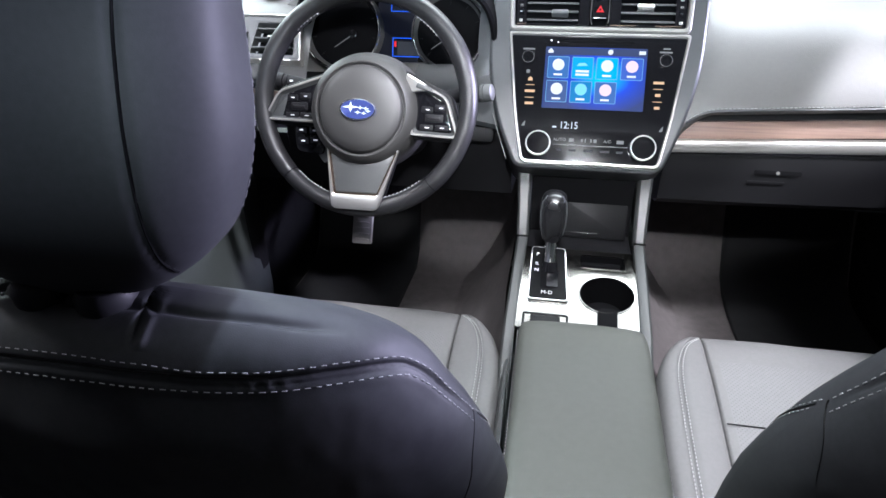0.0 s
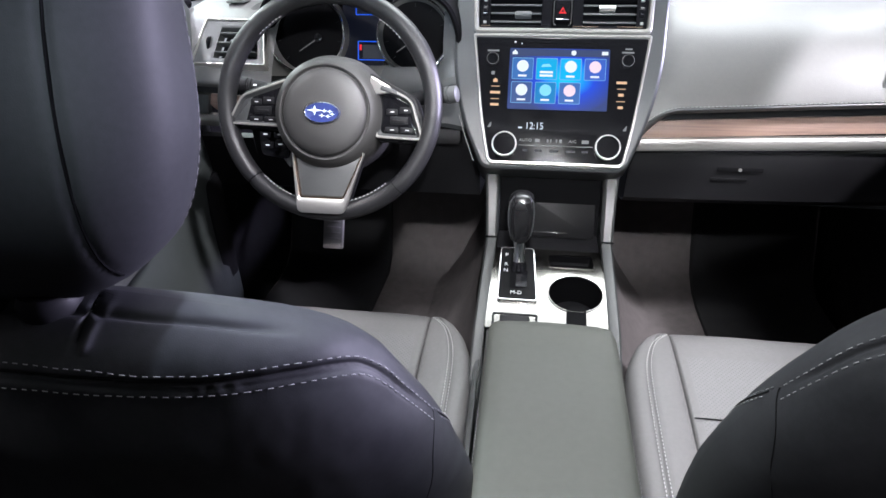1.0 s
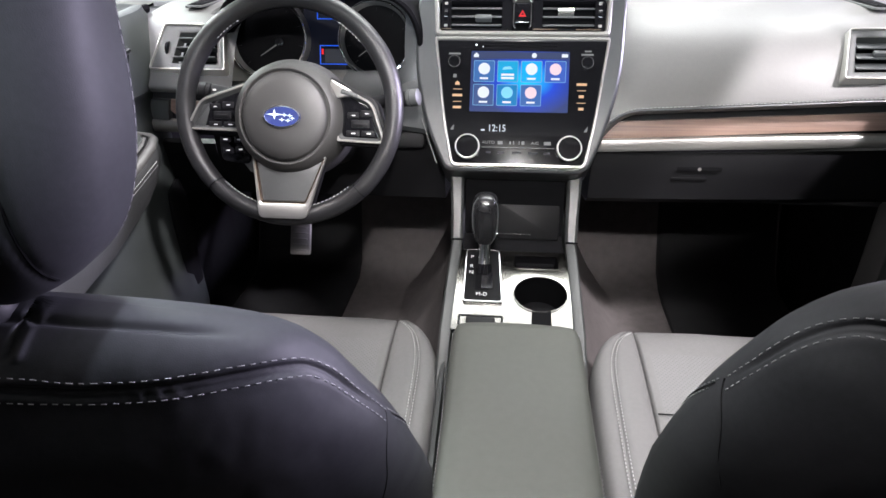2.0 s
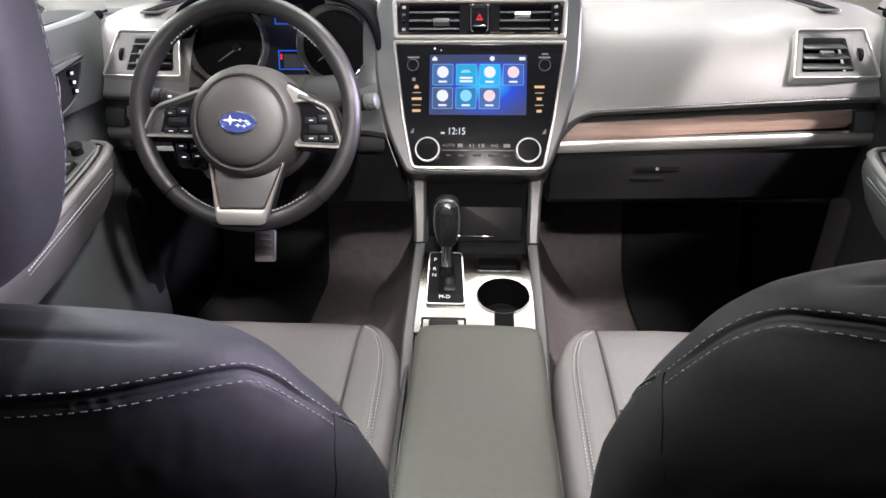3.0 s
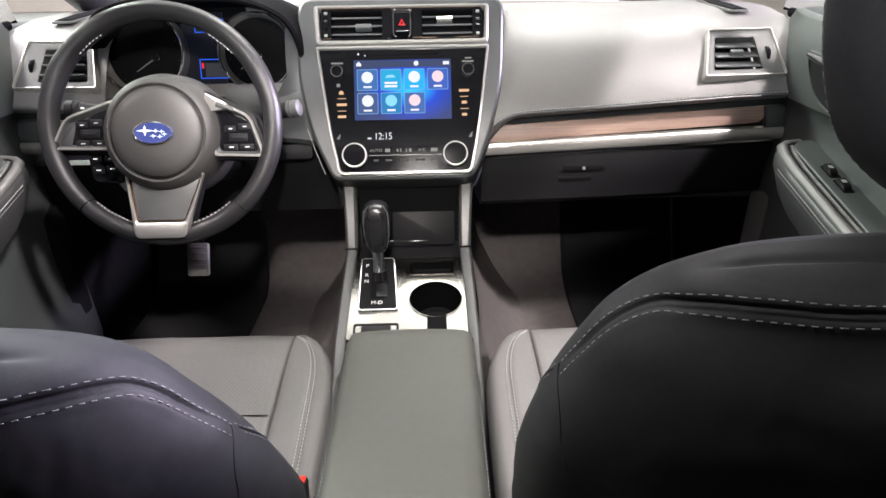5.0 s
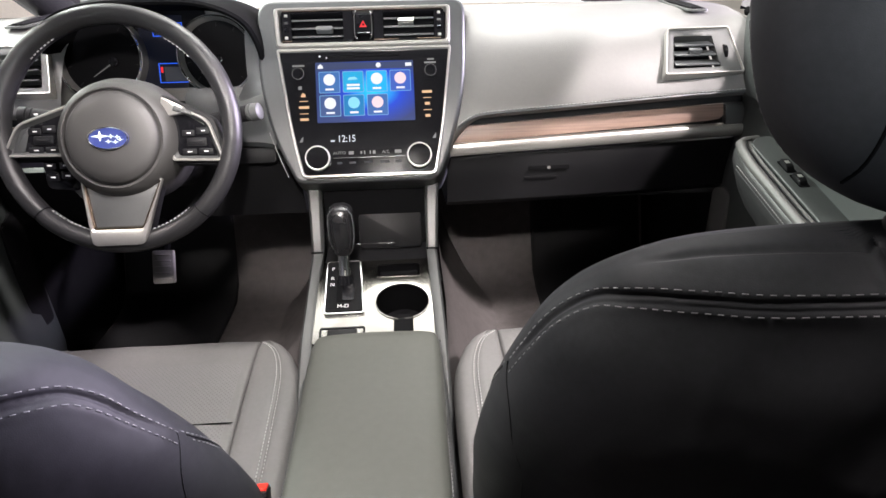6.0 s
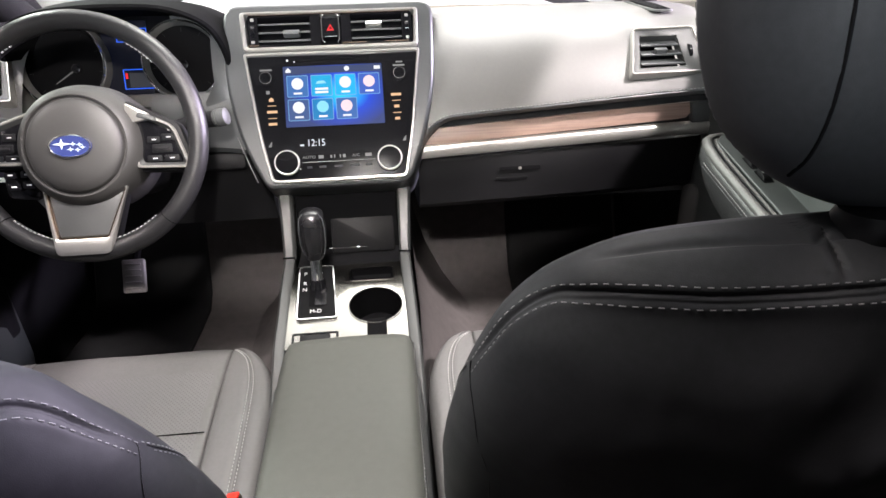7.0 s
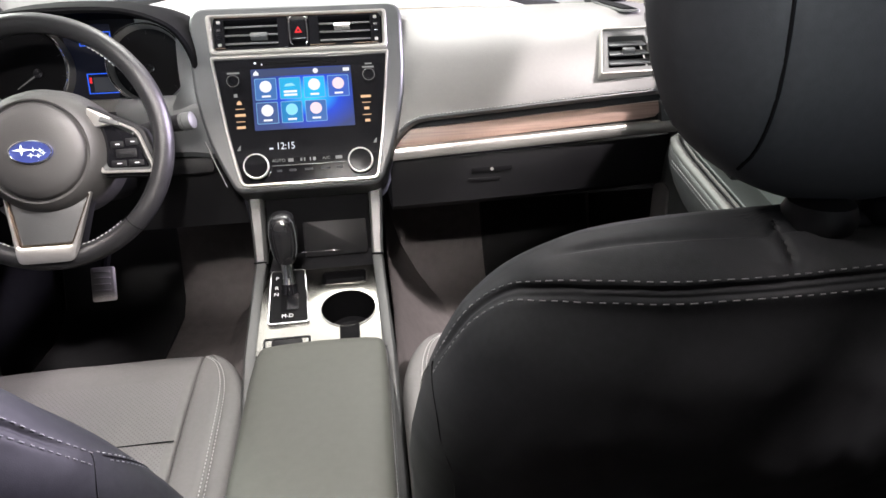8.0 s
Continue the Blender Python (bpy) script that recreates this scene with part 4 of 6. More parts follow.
def build_wheel():
    w = thing("steering_wheel", "black leather three-spoke steering wheel with silver trim", "steering wheel", WHEEL)
    R, N = 0.1745, 96
    rows = []
    for i in range(N):
        a = 2 * math.pi * i / N
        deg = math.degrees(a) % 360
        g = 1 + 0.06 * (math.exp(-((deg - 150) / 14) ** 2) + math.exp(-((deg - 30) / 14) ** 2))
        seam = 1.0
        for sa in (141, 39, 225, 313):
            seam -= 0.07 * math.exp(-((deg - sa) / 1.6) ** 2)
        row = []
        for j in range(14):
            b = 2 * math.pi * j / 14
            row.append(((R + 0.0148 * g * seam * math.cos(b)) * math.cos(a), (R + 0.0148 * g * seam * math.cos(b)) * math.sin(a), 0.0172 * g * seam * math.sin(b)))
        rows.append(row)
    part("rim", grid(rows, close_u=True, close_v=True), RIM, w, "black leather rim")
    for sa in (141, 39, 225, 313):
        a = radians(sa)
        ring = [((R + 0.0141 * math.cos(b)) * math.cos(a), (R + 0.0141 * math.cos(b)) * math.sin(a), 0.0164 * math.sin(b)) for b in spread(0, 2 * math.pi, 29)[:-1]]
        part("rim_seam", tube(ring, 0.0008, 6, True), MATT, w, "dark seam round the rim")
    for a0, a1 in ((228, 262), (278, 310), (42, 60), (120, 138)):
        pts = [((R - 0.0150) * math.cos(radians(a)), (R - 0.0150) * math.sin(radians(a)), 0.0055) for a in spread(a0, a1, 30)]
        part("stitching", stitches(pts, [(-math.cos(radians(a)), -math.sin(radians(a)), 0.5) for a in spread(a0, a1, 30)], 0.0062, 0.0010), PALE_THREAD, w, "pale stitching inside the rim")
    # hub
    part("hub", moved(lathe([(0.095, -0.075), (0.098, -0.045), (0.094, -0.010), (0.088, 0.010), (0.080, 0.021), (0.0755, 0.0240), (0.0735, 0.0235), (0.0722, 0.0195), (0.0700, 0.0195), (0.0685, 0.0245), (0.066, 0.0268), (0.055, 0.031), (0.03, 0.0335), (0.001, 0.034)], 64), pose(0.002, -0.013, 0)), HUB, w, "round black airbag cover")
    em = part("emblem", moved(lathe([(0.0300, 0.030), (0.0305, 0.0355), (0.0290, 0.0370), (0.0275, 0.0360), (0.001, 0.0362)], 48), pose(0.0015, -0.0145, 0) @ Matrix.Diagonal((1, 0.56, 1, 1))), BLUE, w, "oval blue emblem with a silver rim")
    part("emblem_rim", moved(tube([(0.0290 * math.cos(a), 0.0163 * math.sin(a), 0.0368) for a in spread(0, 2 * math.pi, 49)[:-1]], 0.0011, 6, True), pose(0.0015, -0.0145, 0)), CHROME, em)
    for x, y, r in ((-0.010, -0.0115, 0.0078), (0.006, -0.0120, 0.0032), (0.015, -0.0130, 0.0030), (0.002, -0.0195, 0.0032), (0.012, -0.0205, 0.0030), (0.019, -0.017, 0.0028)):
        star = [(r * (1.7 if i % 4 == 0 else 1.0 if i % 2 == 0 else 0.34) * math.cos(math.pi / 4 * i), r * (1.0 if i % 2 == 0 else 0.34) * math.sin(math.pi / 4 * i)) for i in range(8)]
        part("emblem_shape", moved(slab(star, 0.0362, 0.0372), pose(x, y, 0)), STAR, em)
    for k in range(3):
        part("airbag_mark", slab(rounded(rect(0.002, -0.047 - 0.005 * k, 0.020 - 0.004 * k, 0.002), 0.0006, 1), 0.0295, 0.0318), DARK, w)
    # side spokes
    for side, poly in ((-1, [(-0.062, 0.042), (-0.146, 0.013), (-0.172, -0.036), (-0.078, -0.038)]), (1, [(0.083, -0.050), (0.163, -0.053), (0.141, 0.012), (0.072, 0.046)])):
        o = rounded(poly, [0.004, 0.012, 0.010, 0.004] if side < 0 else [0.004, 0.010, 0.012, 0.004], 5)
        core = inset(poly, -0.006)
        sp = part("spoke", slab(rounded(core, 0.01, 4), -0.028, -0.002, 0.006), DARK, w, "dark side spoke")
        lip = rounded(inset(poly, 0.0042), [0.004, 0.011, 0.009, 0.004] if side < 0 else [0.004, 0.009, 0.011, 0.004], 5)
        i_ = rounded(inset(poly, 0.0088), 0.005, 5)
        part("spoke_trim", band(o, lip, 0.004, 0.010, 0.002), SILVER, sp, "satin silver spoke trim")
        part("spoke_bevel", grid([[(x, y, 0.0085) for x, y in lip], [(x, y, 0.001) for x, y in i_]], close_v=True), MIDDLE, sp)
        part("button_plate", slab(i_, -0.006, 0.003, 0.001), BLACK, sp, "gloss black button plate")
        if side > 0:
            part("spoke_shoulder", slab(rounded([(0.0705, 0.030), (0.079, 0.018), (0.108, 0.022), (0.104, 0.032), (0.073, 0.048)], 0.003, 3), 0.000, 0.0112, 0.002), SILVER, sp, "satin silver shoulder of the spoke")
            part("shoulder_key", slab(rounded([(0.088, 0.026), (0.118, 0.017), (0.116, 0.025), (0.092, 0.034)], 0.003, 3), 0.000, 0.0130, 0.002), MIDDLE, sp, "grey key on the spoke's shoulder")
        cx, cy = (-0.112, -0.010) if side < 0 else (0.118, -0.020)
        if side < 0:
            part("grey_plate", slab(rounded([(-0.158, -0.029), (-0.139, -0.029), (-0.128, 0.010), (-0.142, 0.004)], 0.002), 0.002, 0.0042, 0.001), MIDDLE, sp)
        for bx, by, bw, bh in ((-0.010, 0.012, 0.019, 0.010), (0.012, 0.015, 0.020, 0.011), (0.002, -0.0015, 0.030, 0.013), (-0.010, -0.0165, 0.022, 0.0095), (0.015, -0.0165, 0.022, 0.0095)):
            part("button", slab(rounded(rect(cx + bx, cy + by, bw, bh), 0.002), 0.002, 0.0048, 0.0012), INK_BLACK, sp)
            part("button_mark", slab(rect(cx + bx + 0.001, cy + by, bw * 0.30, 0.0013), 0.0048, 0.0052), WHITE_INK, sp)
        part("center_key", slab(rounded(rect(cx + 0.002, cy - 0.002, 0.020, 0.0042), 0.001), 0.0046, 0.0062, 0.0008), DARK, sp, "dark rocker key")
    for bx, by in ((-0.108, -0.050), (-0.084, -0.050), (-0.104, -0.068), (-0.082, -0.066)):
        part("low_button", slab(rounded(rect(bx, by, 0.020, 0.012), 0.003), -0.012, -0.002, 0.002), BLACK, w)
        part("button_mark", slab(rect(bx, by, 0.007, 0.0022), -0.0022, -0.0016), WHITE_INK, w)
    part("paddle", moved(slab(rounded(rect(0, 0, 0.018, 0.042), 0.005), -0.024, -0.016, 0.003), pose(-0.076, -0.083, 0, 0, 0, 38)), MIDDLE, w, "grey shift paddle")
    part("low_plate", slab(rounded([(-0.12, -0.085), (-0.07, -0.09), (-0.07, -0.042), (-0.125, -0.042)], 0.01), -0.03, -0.012, 0.003), BLACK, w)
    # lower spoke
    legs_o = [(-0.058, -0.074), (-0.043, -0.176), (0.036, -0.176), (0.066, -0.074)]
    legs_i = [(-0.0555, -0.078), (-0.0408, -0.152), (0.0340, -0.152), (0.0633, -0.078)]
    lean = Matrix(((1, 0, 0, 0), (0, 1, 0, 0), (0, -0.115, 1, -0.0085), (0, 0, 0, 1)))
    low = part("lower_spoke", slab(rounded(inset(legs_o, 0.003), 0.004), -0.02, 0.001, 0.002), DARK, w, "lower spoke with a silver frame")
    part("spoke_panel", moved(slab(rounded(inset(legs_i, 0.0028), 0.004), -0.01, 0.006, 0.003), lean), MIDDLE, low, "satin grey panel")
    part("spoke_trim", moved(band(rounded(legs_o, [0.004, 0.010, 0.010, 0.004], 5), rounded(legs_i, [0.003, 0.005, 0.005, 0.003], 5), 0.003, 0.0105, 0.002), lean), SPOKE_SILVER, low, "satin silver spoke frame")
    part("panel_lip", moved(band(rounded(legs_i, [0.003, 0.005, 0.005, 0.003], 5), rounded(inset(legs_i, 0.0026), [0.003, 0.005, 0.005, 0.003], 5), 0.0, 0.0068, 0.001), lean), BRONZE, low, "thin bronze lip inside the frame")
    return w


build_wheel()


def build_column():
    c = thing("steering_column", "dark plastic steering column shroud with two stalks", "steering column", WHEEL @ pose(0, 0, 0))
    rows = []
    for z, k in ((-0.03, 0.9), (-0.06, 1.0), (-0.11, 1.05), (-0.18, 1.05)):
        rows.append([(0.075 * k * math.copysign(abs(math.cos(a)) ** 0.7, math.cos(a)), -0.022 + 0.062 * k * math.copysign(abs(math.sin(a)) ** 0.7, math.sin(a)), z) for a in spread(0, 2 * math.pi, 37)[:-1]])
    part("shroud", grid(rows, close_v=True, cap_ends=True), DARK, c, "dark column shroud")
    for s, ends in ((1, [(0.07, 0.012, -0.07), (0.11, 0.018, -0.075), (0.150, 0.024, -0.07), (0.185, 0.028, -0.062)]), (-1, [(-0.07, 0.015, -0.07), (-0.11, 0.024, -0.075), (-0.130, 0.030, -0.07), (-0.160, 0.034, -0.065)])):
        st = part("stalk", tube(ends, [0.009, 0.010, 0.012, 0.0135], 14), DARK, c, "dark control stalk")
        a, b = Vector(ends[-1]), Vector(ends[-1]) + (Vector(ends[-1]) - Vector(ends[-2])).normalized() * 0.022
        part("stalk_end", tube([a.lerp(b, k) for k in (0, 0.08, 0.30, 0.34, 0.40, 0.44, 0.92, 1.0)], [0.0120, 0.0142, 0.0146, 0.0128, 0.0128, 0.0146, 0.0138, 0.0105], 18), MIDDLE if s > 0 else DARK, st, "grooved twist end")
        if s < 0:
            for k in range(2):
                part("stalk_mark", slab(rect(0, 0, 0.006, 0.003), 0, 0.0006), WHITE_INK, st, m=pose(-0.150 + 0.016 * k, 0.036 - 0.002 * k, -0.0535 - 0.003 * k))
    return c


build_column()


# ---- centre console ----

PANEL = plane_pose((0, 1.018, 0.376), (0, 1, 0.42))


def build_console():
    c = thing("center_console", "grey centre console with champagne metal panel, cup holder and padded lid", "center console")
    # body down to the tunnel
    rows = []
    for y, zt, h in ((0.20, 0.27, 0.105), (0.50, 0.275, 0.110), (0.80, 0.275, 0.118), (0.84, 0.292, 0.122), (0.92, 0.325, 0.121), (1.00, 0.358, 0.117), (1.05, 0.36, 0.115), (1.30, 0.36, 0.115), (1.60, 0.36, 0.115)):
        rows.append([(-h - 0.075, y, FLOOR_Z), (-h - 0.045, y, 0.02), (-h - 0.012, y, 0.12), (-h, y, zt - 0.02), (-h + 0.004, y, zt - 0.004), (-h + 0.010, y, zt), (-h + 0.0105, y, zt - 0.12), (h - 0.0105, y, zt - 0.12), (h - 0.010, y, zt), (h - 0.004, y, zt - 0.004), (h, y, zt - 0.02), (h + 0.012, y, 0.12), (h + 0.045, y, 0.02), (h + 0.075, y, FLOOR_Z)])
    part("body", grid(rows), MIDDLE, c, "grey plastic console sides")
    for s in (-1, 1):
        rows = [[(s * (h + e), y, z) for e, z in ((0.002, 0.30 if y > 0.9 else 0.16), (0.010, 0.24 if y > 0.9 else 0.12), (0.035 * f, 0.15 if y > 0.9 else 0.08), (0.080 * f, 0.06), (0.115 * f, 0.018), (0.14 * f, FLOOR_Z + 0.004))] for y, h, f in ((0.2, 0.112, 0.5), (0.5, 0.117, 0.5), (0.80, 0.123, 0.5), (0.95, 0.125, 0.8), (1.10, 0.125, 1.0), (1.30, 0.128, 1.1), (1.48, 0.13, 1.1), (1.64, 0.14, 1.1))]
        part("tunnel_carpet", grid(rows), CARPET, c, "brown-grey carpet along the tunnel")
    # metal panel with cup holder and pocket
    cup = ring_points(0.0458, 40, 0.0485, -0.1205, 0.0375)
    pocket = rounded(rect(0.0425, -0.040, 0.078, 0.040), 0.006)
    outline = rounded([(-0.1035, -0.200), (0.1015, -0.200), (0.0975, -0.002), (-0.0975, -0.002)], 0.003)
    plate = holed(outline, [cup, pocket], -0.006, 0.004)
    bmesh.ops.bisect_plane(plate, geom=plate.verts[:] + plate.edges[:] + plate.faces[:], plane_co=(0, -0.072, 0), plane_no=(0, 1, 0))

    def bent(bm):
        """The front of the panel lies flatter than the rest."""
        for v in bm.verts:
            v.co.z -= 0.36 * max(0.0, v.co.y + 0.072)
        return moved(bm, PANEL)
    part("metal_panel", bent(plate), PANELM, c, "brushed champagne metal panel")
    lip = part("cup_holder", moved(band(ring_points(0.0478, 40, 0.0485, -0.1205, 0.0395), cup, -0.002, 0.0062, 0.001), PANEL), PANELM, c, "round cup holder with a bright lip")
    part("cup_well", moved(grid([[(0.0485 + (x - 0.0485) * k, -0.1205 + (y + 0.1205) * k, z) for x, y in cup] for z, k in ((0.003, 1.0), (-0.03, 0.97), (-0.065, 0.90), (-0.067, 0.6), (-0.067, 0.05))], close_v=True), PANEL), MATT, lip)
    part("cup_slot", moved(slab(rounded(rect(0.0495, -0.170, 0.033, 0.040), 0.004), 0.0035, 0.0062), PANEL), MATT, c, "dark slot behind the cup holder")
    part("pocket", bent(grid([[(x * k + 0.0425 * (1 - k), y * k - 0.040 * (1 - k), z) for x, y in pocket] for z, k in ((0.003, 1.0), (-0.018, 0.97), (-0.022, 0.9), (-0.022, 0.05))], close_v=True)), MATT, c, "shallow dark pocket")
    part("pocket_rim", bent(band(rounded(rect(0.0425, -0.040, 0.0815, 0.0435), 0.0075), pocket, -0.007, 0.0058, 0.001)), CHROME, c, "thin bright rim of the pocket")
    sq = rounded(rect(-0.0535, -0.186, 0.077, 0.034), 0.005)
    part("switch_frame", moved(band(sq, inset(sq, 0.004), 0.002, 0.0058, 0.001), PANEL), BLACK, c)
    part("switch_cover", moved(slab(rounded(rect(-0.0535, -0.184, 0.05, 0.018), 0.003), 0.002, 0.0066, 0.001), PANEL), DARK, c, "small dark cover before the lid")
    for s in (-1, 1):
        rows = []
        for v, h0, h1, dn in ((-0.40, 0.100, 0.120, 0.035), (-0.27, 0.102, 0.122, 0.012), (-0.20, 0.103, 0.1215, 0.0), (-0.10, 0.100, 0.119, 0.0), (-0.004, 0.0965, 0.116, 0.0)):
            dn = -dn
            rows.append([PANEL @ Vector((s * h0, v, z + dn)) for z in (-0.01, 0.006)] + [PANEL @ Vector((s * (h0 + 0.004), v, 0.009 + dn)), PANEL @ Vector((s * (h1 - 0.004), v, 0.009 + dn)), PANEL @ Vector((s * h1, v, 0.004 + dn)), PANEL @ Vector((s * h1, v, -0.04 + dn))])
        part("side_rail", grid(rows, cap_ends=True), MIDDLE, c, "grey console side rail")
        rows = []
        for y, z, a, b in ((1.017, 0.378, 0.0965, 0.117), (1.030, 0.398, 0.0965, 0.118), (1.060, 0.440, 0.098, 0.121), (1.088, 0.478, 0.099, 0.125), (1.10, 0.505, 0.10, 0.128)):
            rows.append([(s * a, y + 0.02, z - 0.012), (s * a, y, z), (s * (a + 0.004), y - 0.005, z + 0.003), (s * (b - 0.005), y - 0.005, z + 0.003), (s * b, y + 0.001, z), (s * b, y + 0.05, z - 0.03)])
        part("post", grid(rows, cap_ends=True), MIDDLE, c, "grey post rising to the stack")
        part("post_seam", tube([(s * 0.0965, 1.0135, 0.3825), (s * 0.101, 1.0095, 0.3850), (s * 0.112, 1.0090, 0.3850), (s * 0.1175, 1.0140, 0.3820)], 0.0016, 6), MATT, c, "dark joint at the foot of the post")
    # storage bin between the posts
    part("bin", block(-0.097, 0.097, 1.10, 1.16, 0.33, 0.52, 0.003), MATT, c, "dark storage bin")
    part("bin_door", moved(slab(rounded(rect(0.028, 0, 0.122, 0.075), 0.006), 0, 0.006, 0.002), plane_pose((0, 1.093, 0.390), (0, 0.45, 1))), SHADE, c, "dark bin lid")
    part("bin_edge", moved(slab(rounded(rect(-0.002, 0, 0.075, 0.0028), 0.001), 0, 0.004, 0.001), plane_pose((0, 1.080, 0.366), (0, 0.45, 1))), CHROME, c, "thin chrome edge")
    part("bin_floor", block(-0.097, 0.097, 1.012, 1.12, 0.32, 0.355, 0.003), DARK, c)
    # padded lid
    rows = []
    for y, zt, k in ((0.825, 0.296, 0.86), (0.827, 0.308, 0.93), (0.822, 0.323, 0.965), (0.808, 0.333, 0.985), (0.785, 0.3375, 1.0), (0.73, 0.340, 1.0), (0.65, 0.3395, 0.99), (0.55, 0.338, 0.975), (0.45, 0.336, 0.965), (0.36, 0.332, 0.955), (0.34, 0.318, 0.94), (0.338, 0.30, 0.92)):
        row = []
        for u, dz in ((-0.097, -0.046), (-0.101, -0.040), (-0.102, -0.026), (-0.100, -0.014), (-0.096, -0.006), (-0.088, -0.002), (-0.07, 0.0005), (-0.035, 0.002), (0, 0.0025), (0.035, 0.002), (0.07, 0.0005), (0.088, -0.002), (0.096, -0.006), (0.100, -0.014), (0.102, -0.026), (0.101, -0.040), (0.097, -0.046)):
            row.append((0.006 + u * k, y, max(0.286, zt + dz)))
        rows.append(row)
    lid = part("lid", grid(rows, cap_ends=True), LEATHER_LID, c, "padded grey vinyl console lid")
    for s in (-1, 1):
        pts = [(0.006 + s * (0.1015 - 0.004 * (0.8 - y) / 0.4), y, 0.316) for y in spread(0.40, 0.80, 30)]
        part("stitching", stitches(pts, [(s, 0, 0.4)] * 30, 0.006, 0.0008), THREAD, lid)
        part("lid_seam", tube([(0.006 + s * (0.1018 - 0.004 * (0.8 - y) / 0.4), y, 0.309) for y in spread(0.36, 0.815, 20)], 0.0016, 6), DARK, lid)
    part("bin_box", block(-0.092, 0.104, 0.34, 0.83, 0.10, 0.288, 0.006), DARK, c)
    return c


build_console()


def build_shifter():
    g = thing("gear_shifter", "black gear lever with chrome collar in a chrome-framed gate", "gear shifter")
    o = rounded([(-0.0865, -0.145), (-0.0165, -0.145), (-0.0250, -0.0265), (-0.0865, -0.0265)], 0.007)
    i = rounded(inset([(-0.0865, -0.145), (-0.0165, -0.145), (-0.0250, -0.0265), (-0.0865, -0.0265)], 0.0027), 0.005)
    part("gate_frame", moved(band(o, i, -0.018, 0.010, 0.002), PANEL), CHROME, g, "chrome gate frame")
    part("gate_plate", moved(slab(i, -0.018, 0.0075), PANEL), SHADE, g, "gloss black gate plate")
    part("gate_slot", moved(slab(rounded([(-0.066, -0.118), (-0.040, -0.118), (-0.040, -0.060), (-0.052, -0.055), (-0.052, -0.04), (-0.066, -0.04)], 0.003), 0.007, 0.0080), PANEL), MATT, g)
    # gloss square laid on for the grey reflection in the gate plate
    part("gate_reflection", moved(slab(rounded(rect(-0.0455, -0.097, 0.020, 0.036), 0.002), 0.0078, 0.0088), PANEL), BLACK, g)
    for word, u, v in (("P", -0.0745, -0.044), ("R", -0.0745, -0.066), ("N", -0.0745, -0.080), ("M-D", -0.054, -0.128)):
        lettering(word, 0.010, PANEL @ pose(u, v, 0.0082), WHITE_INK, g, "gear_letter", 1.1)
    # lever
    base, top = Vector((-0.052, 0.955, 0.360)), Vector((-0.053, 0.972, 0.415))
    part("collar", tube([base, base.lerp(top, 0.3), base.lerp(top, 0.7), top], [0.0125, 0.0100, 0.0105, 0.0140], 20), CHROME, g, "chrome lever collar")
    part("boot", tube([(-0.052, 0.951, 0.348), (-0.052, 0.956, 0.364)], [0.017, 0.013], 20), BLACK, g)
    rows = []
    for z, y, a, b in ((0.408, 0.969, 0.0140, 0.015), (0.414, 0.971, 0.0180, 0.019), (0.428, 0.973, 0.0212, 0.023), (0.448, 0.974, 0.0232, 0.026), (0.468, 0.974, 0.0238, 0.027), (0.481, 0.974, 0.0230, 0.026), (0.490, 0.974, 0.0200, 0.022), (0.495, 0.974, 0.0140, 0.016), (0.497, 0.974, 0.005, 0.006)):
        rows.append([(-0.0525 + a * math.copysign(abs(math.cos(t)) ** 0.75, math.cos(t)), y + b * math.copysign(abs(math.sin(t)) ** 0.85, math.sin(t)), z - 0.006) for t in spread(0, 2 * math.pi, 33)[:-1]])
    part("knob", grid(rows, close_v=True, cap_ends=True), BLACK_GRIP, g, "black leather gear knob")
    for s in (-1, 1):
        pts = [(-0.0525 + s * x, y - 0.012, z - 0.006) for x, y, z in ((0.0125, 0.9625, 0.418), (0.0178, 0.9600, 0.440), (0.0190, 0.9585, 0.465), (0.0160, 0.9600, 0.488))]
        part("knob_trim", tube(pts, 0.0013, 6), DARK, g)
        pts = [(-0.0525 + s * x, y, z - 0.006) for x, y, z in ((0.0170, 0.960, 0.418), (0.0214, 0.958, 0.440), (0.0222, 0.957, 0.465), (0.0200, 0.958, 0.484), (0.013, 0.960, 0.4945))]
        part("knob_strip", tube(pts, 0.0012, 6), SHOULDER, g, "thin grey strip down the knob's side")
    part("knob_band", tube([(-0.053, 0.970, 0.402), (-0.053, 0.9712, 0.4075)], [0.0165, 0.0170], 24), CHROME, g)


build_shifter()


# ---- seats ----
BACKS = {"passenger": [(0.10, 0.235), (0.30, 0.258), (0.45, 0.268), (0.52, 0.262), (0.59, 0.2495), (0.64, 0.2315), (0.67, 0.2085), (0.695, 0.1825), (0.708, 0.141), (0.714, 0.047)],
         "driver": [(0.10, 0.245), (0.30, 0.275), (0.45, 0.294), (0.52, 0.2830), (0.59, 0.2645), (0.64, 0.2420), (0.664, 0.2265), (0.688, 0.1978), (0.705, 0.1404), (0.714, 0.0593)]}
BACK_Y = [(0.10, 0.52), (0.30, 0.455), (0.45, 0.400), (0.55, 0.358), (0.62, 0.329), (0.668, 0.3145), (0.69, 0.299), (0.714, 0.287)]
BACK_D = [(0.10, 0.09), (0.30, 0.12), (0.55, 0.125), (0.62, 0.108), (0.668, 0.084), (0.69, 0.062), (0.706, 0.034), (0.714, 0.006)]
POW = 2.2


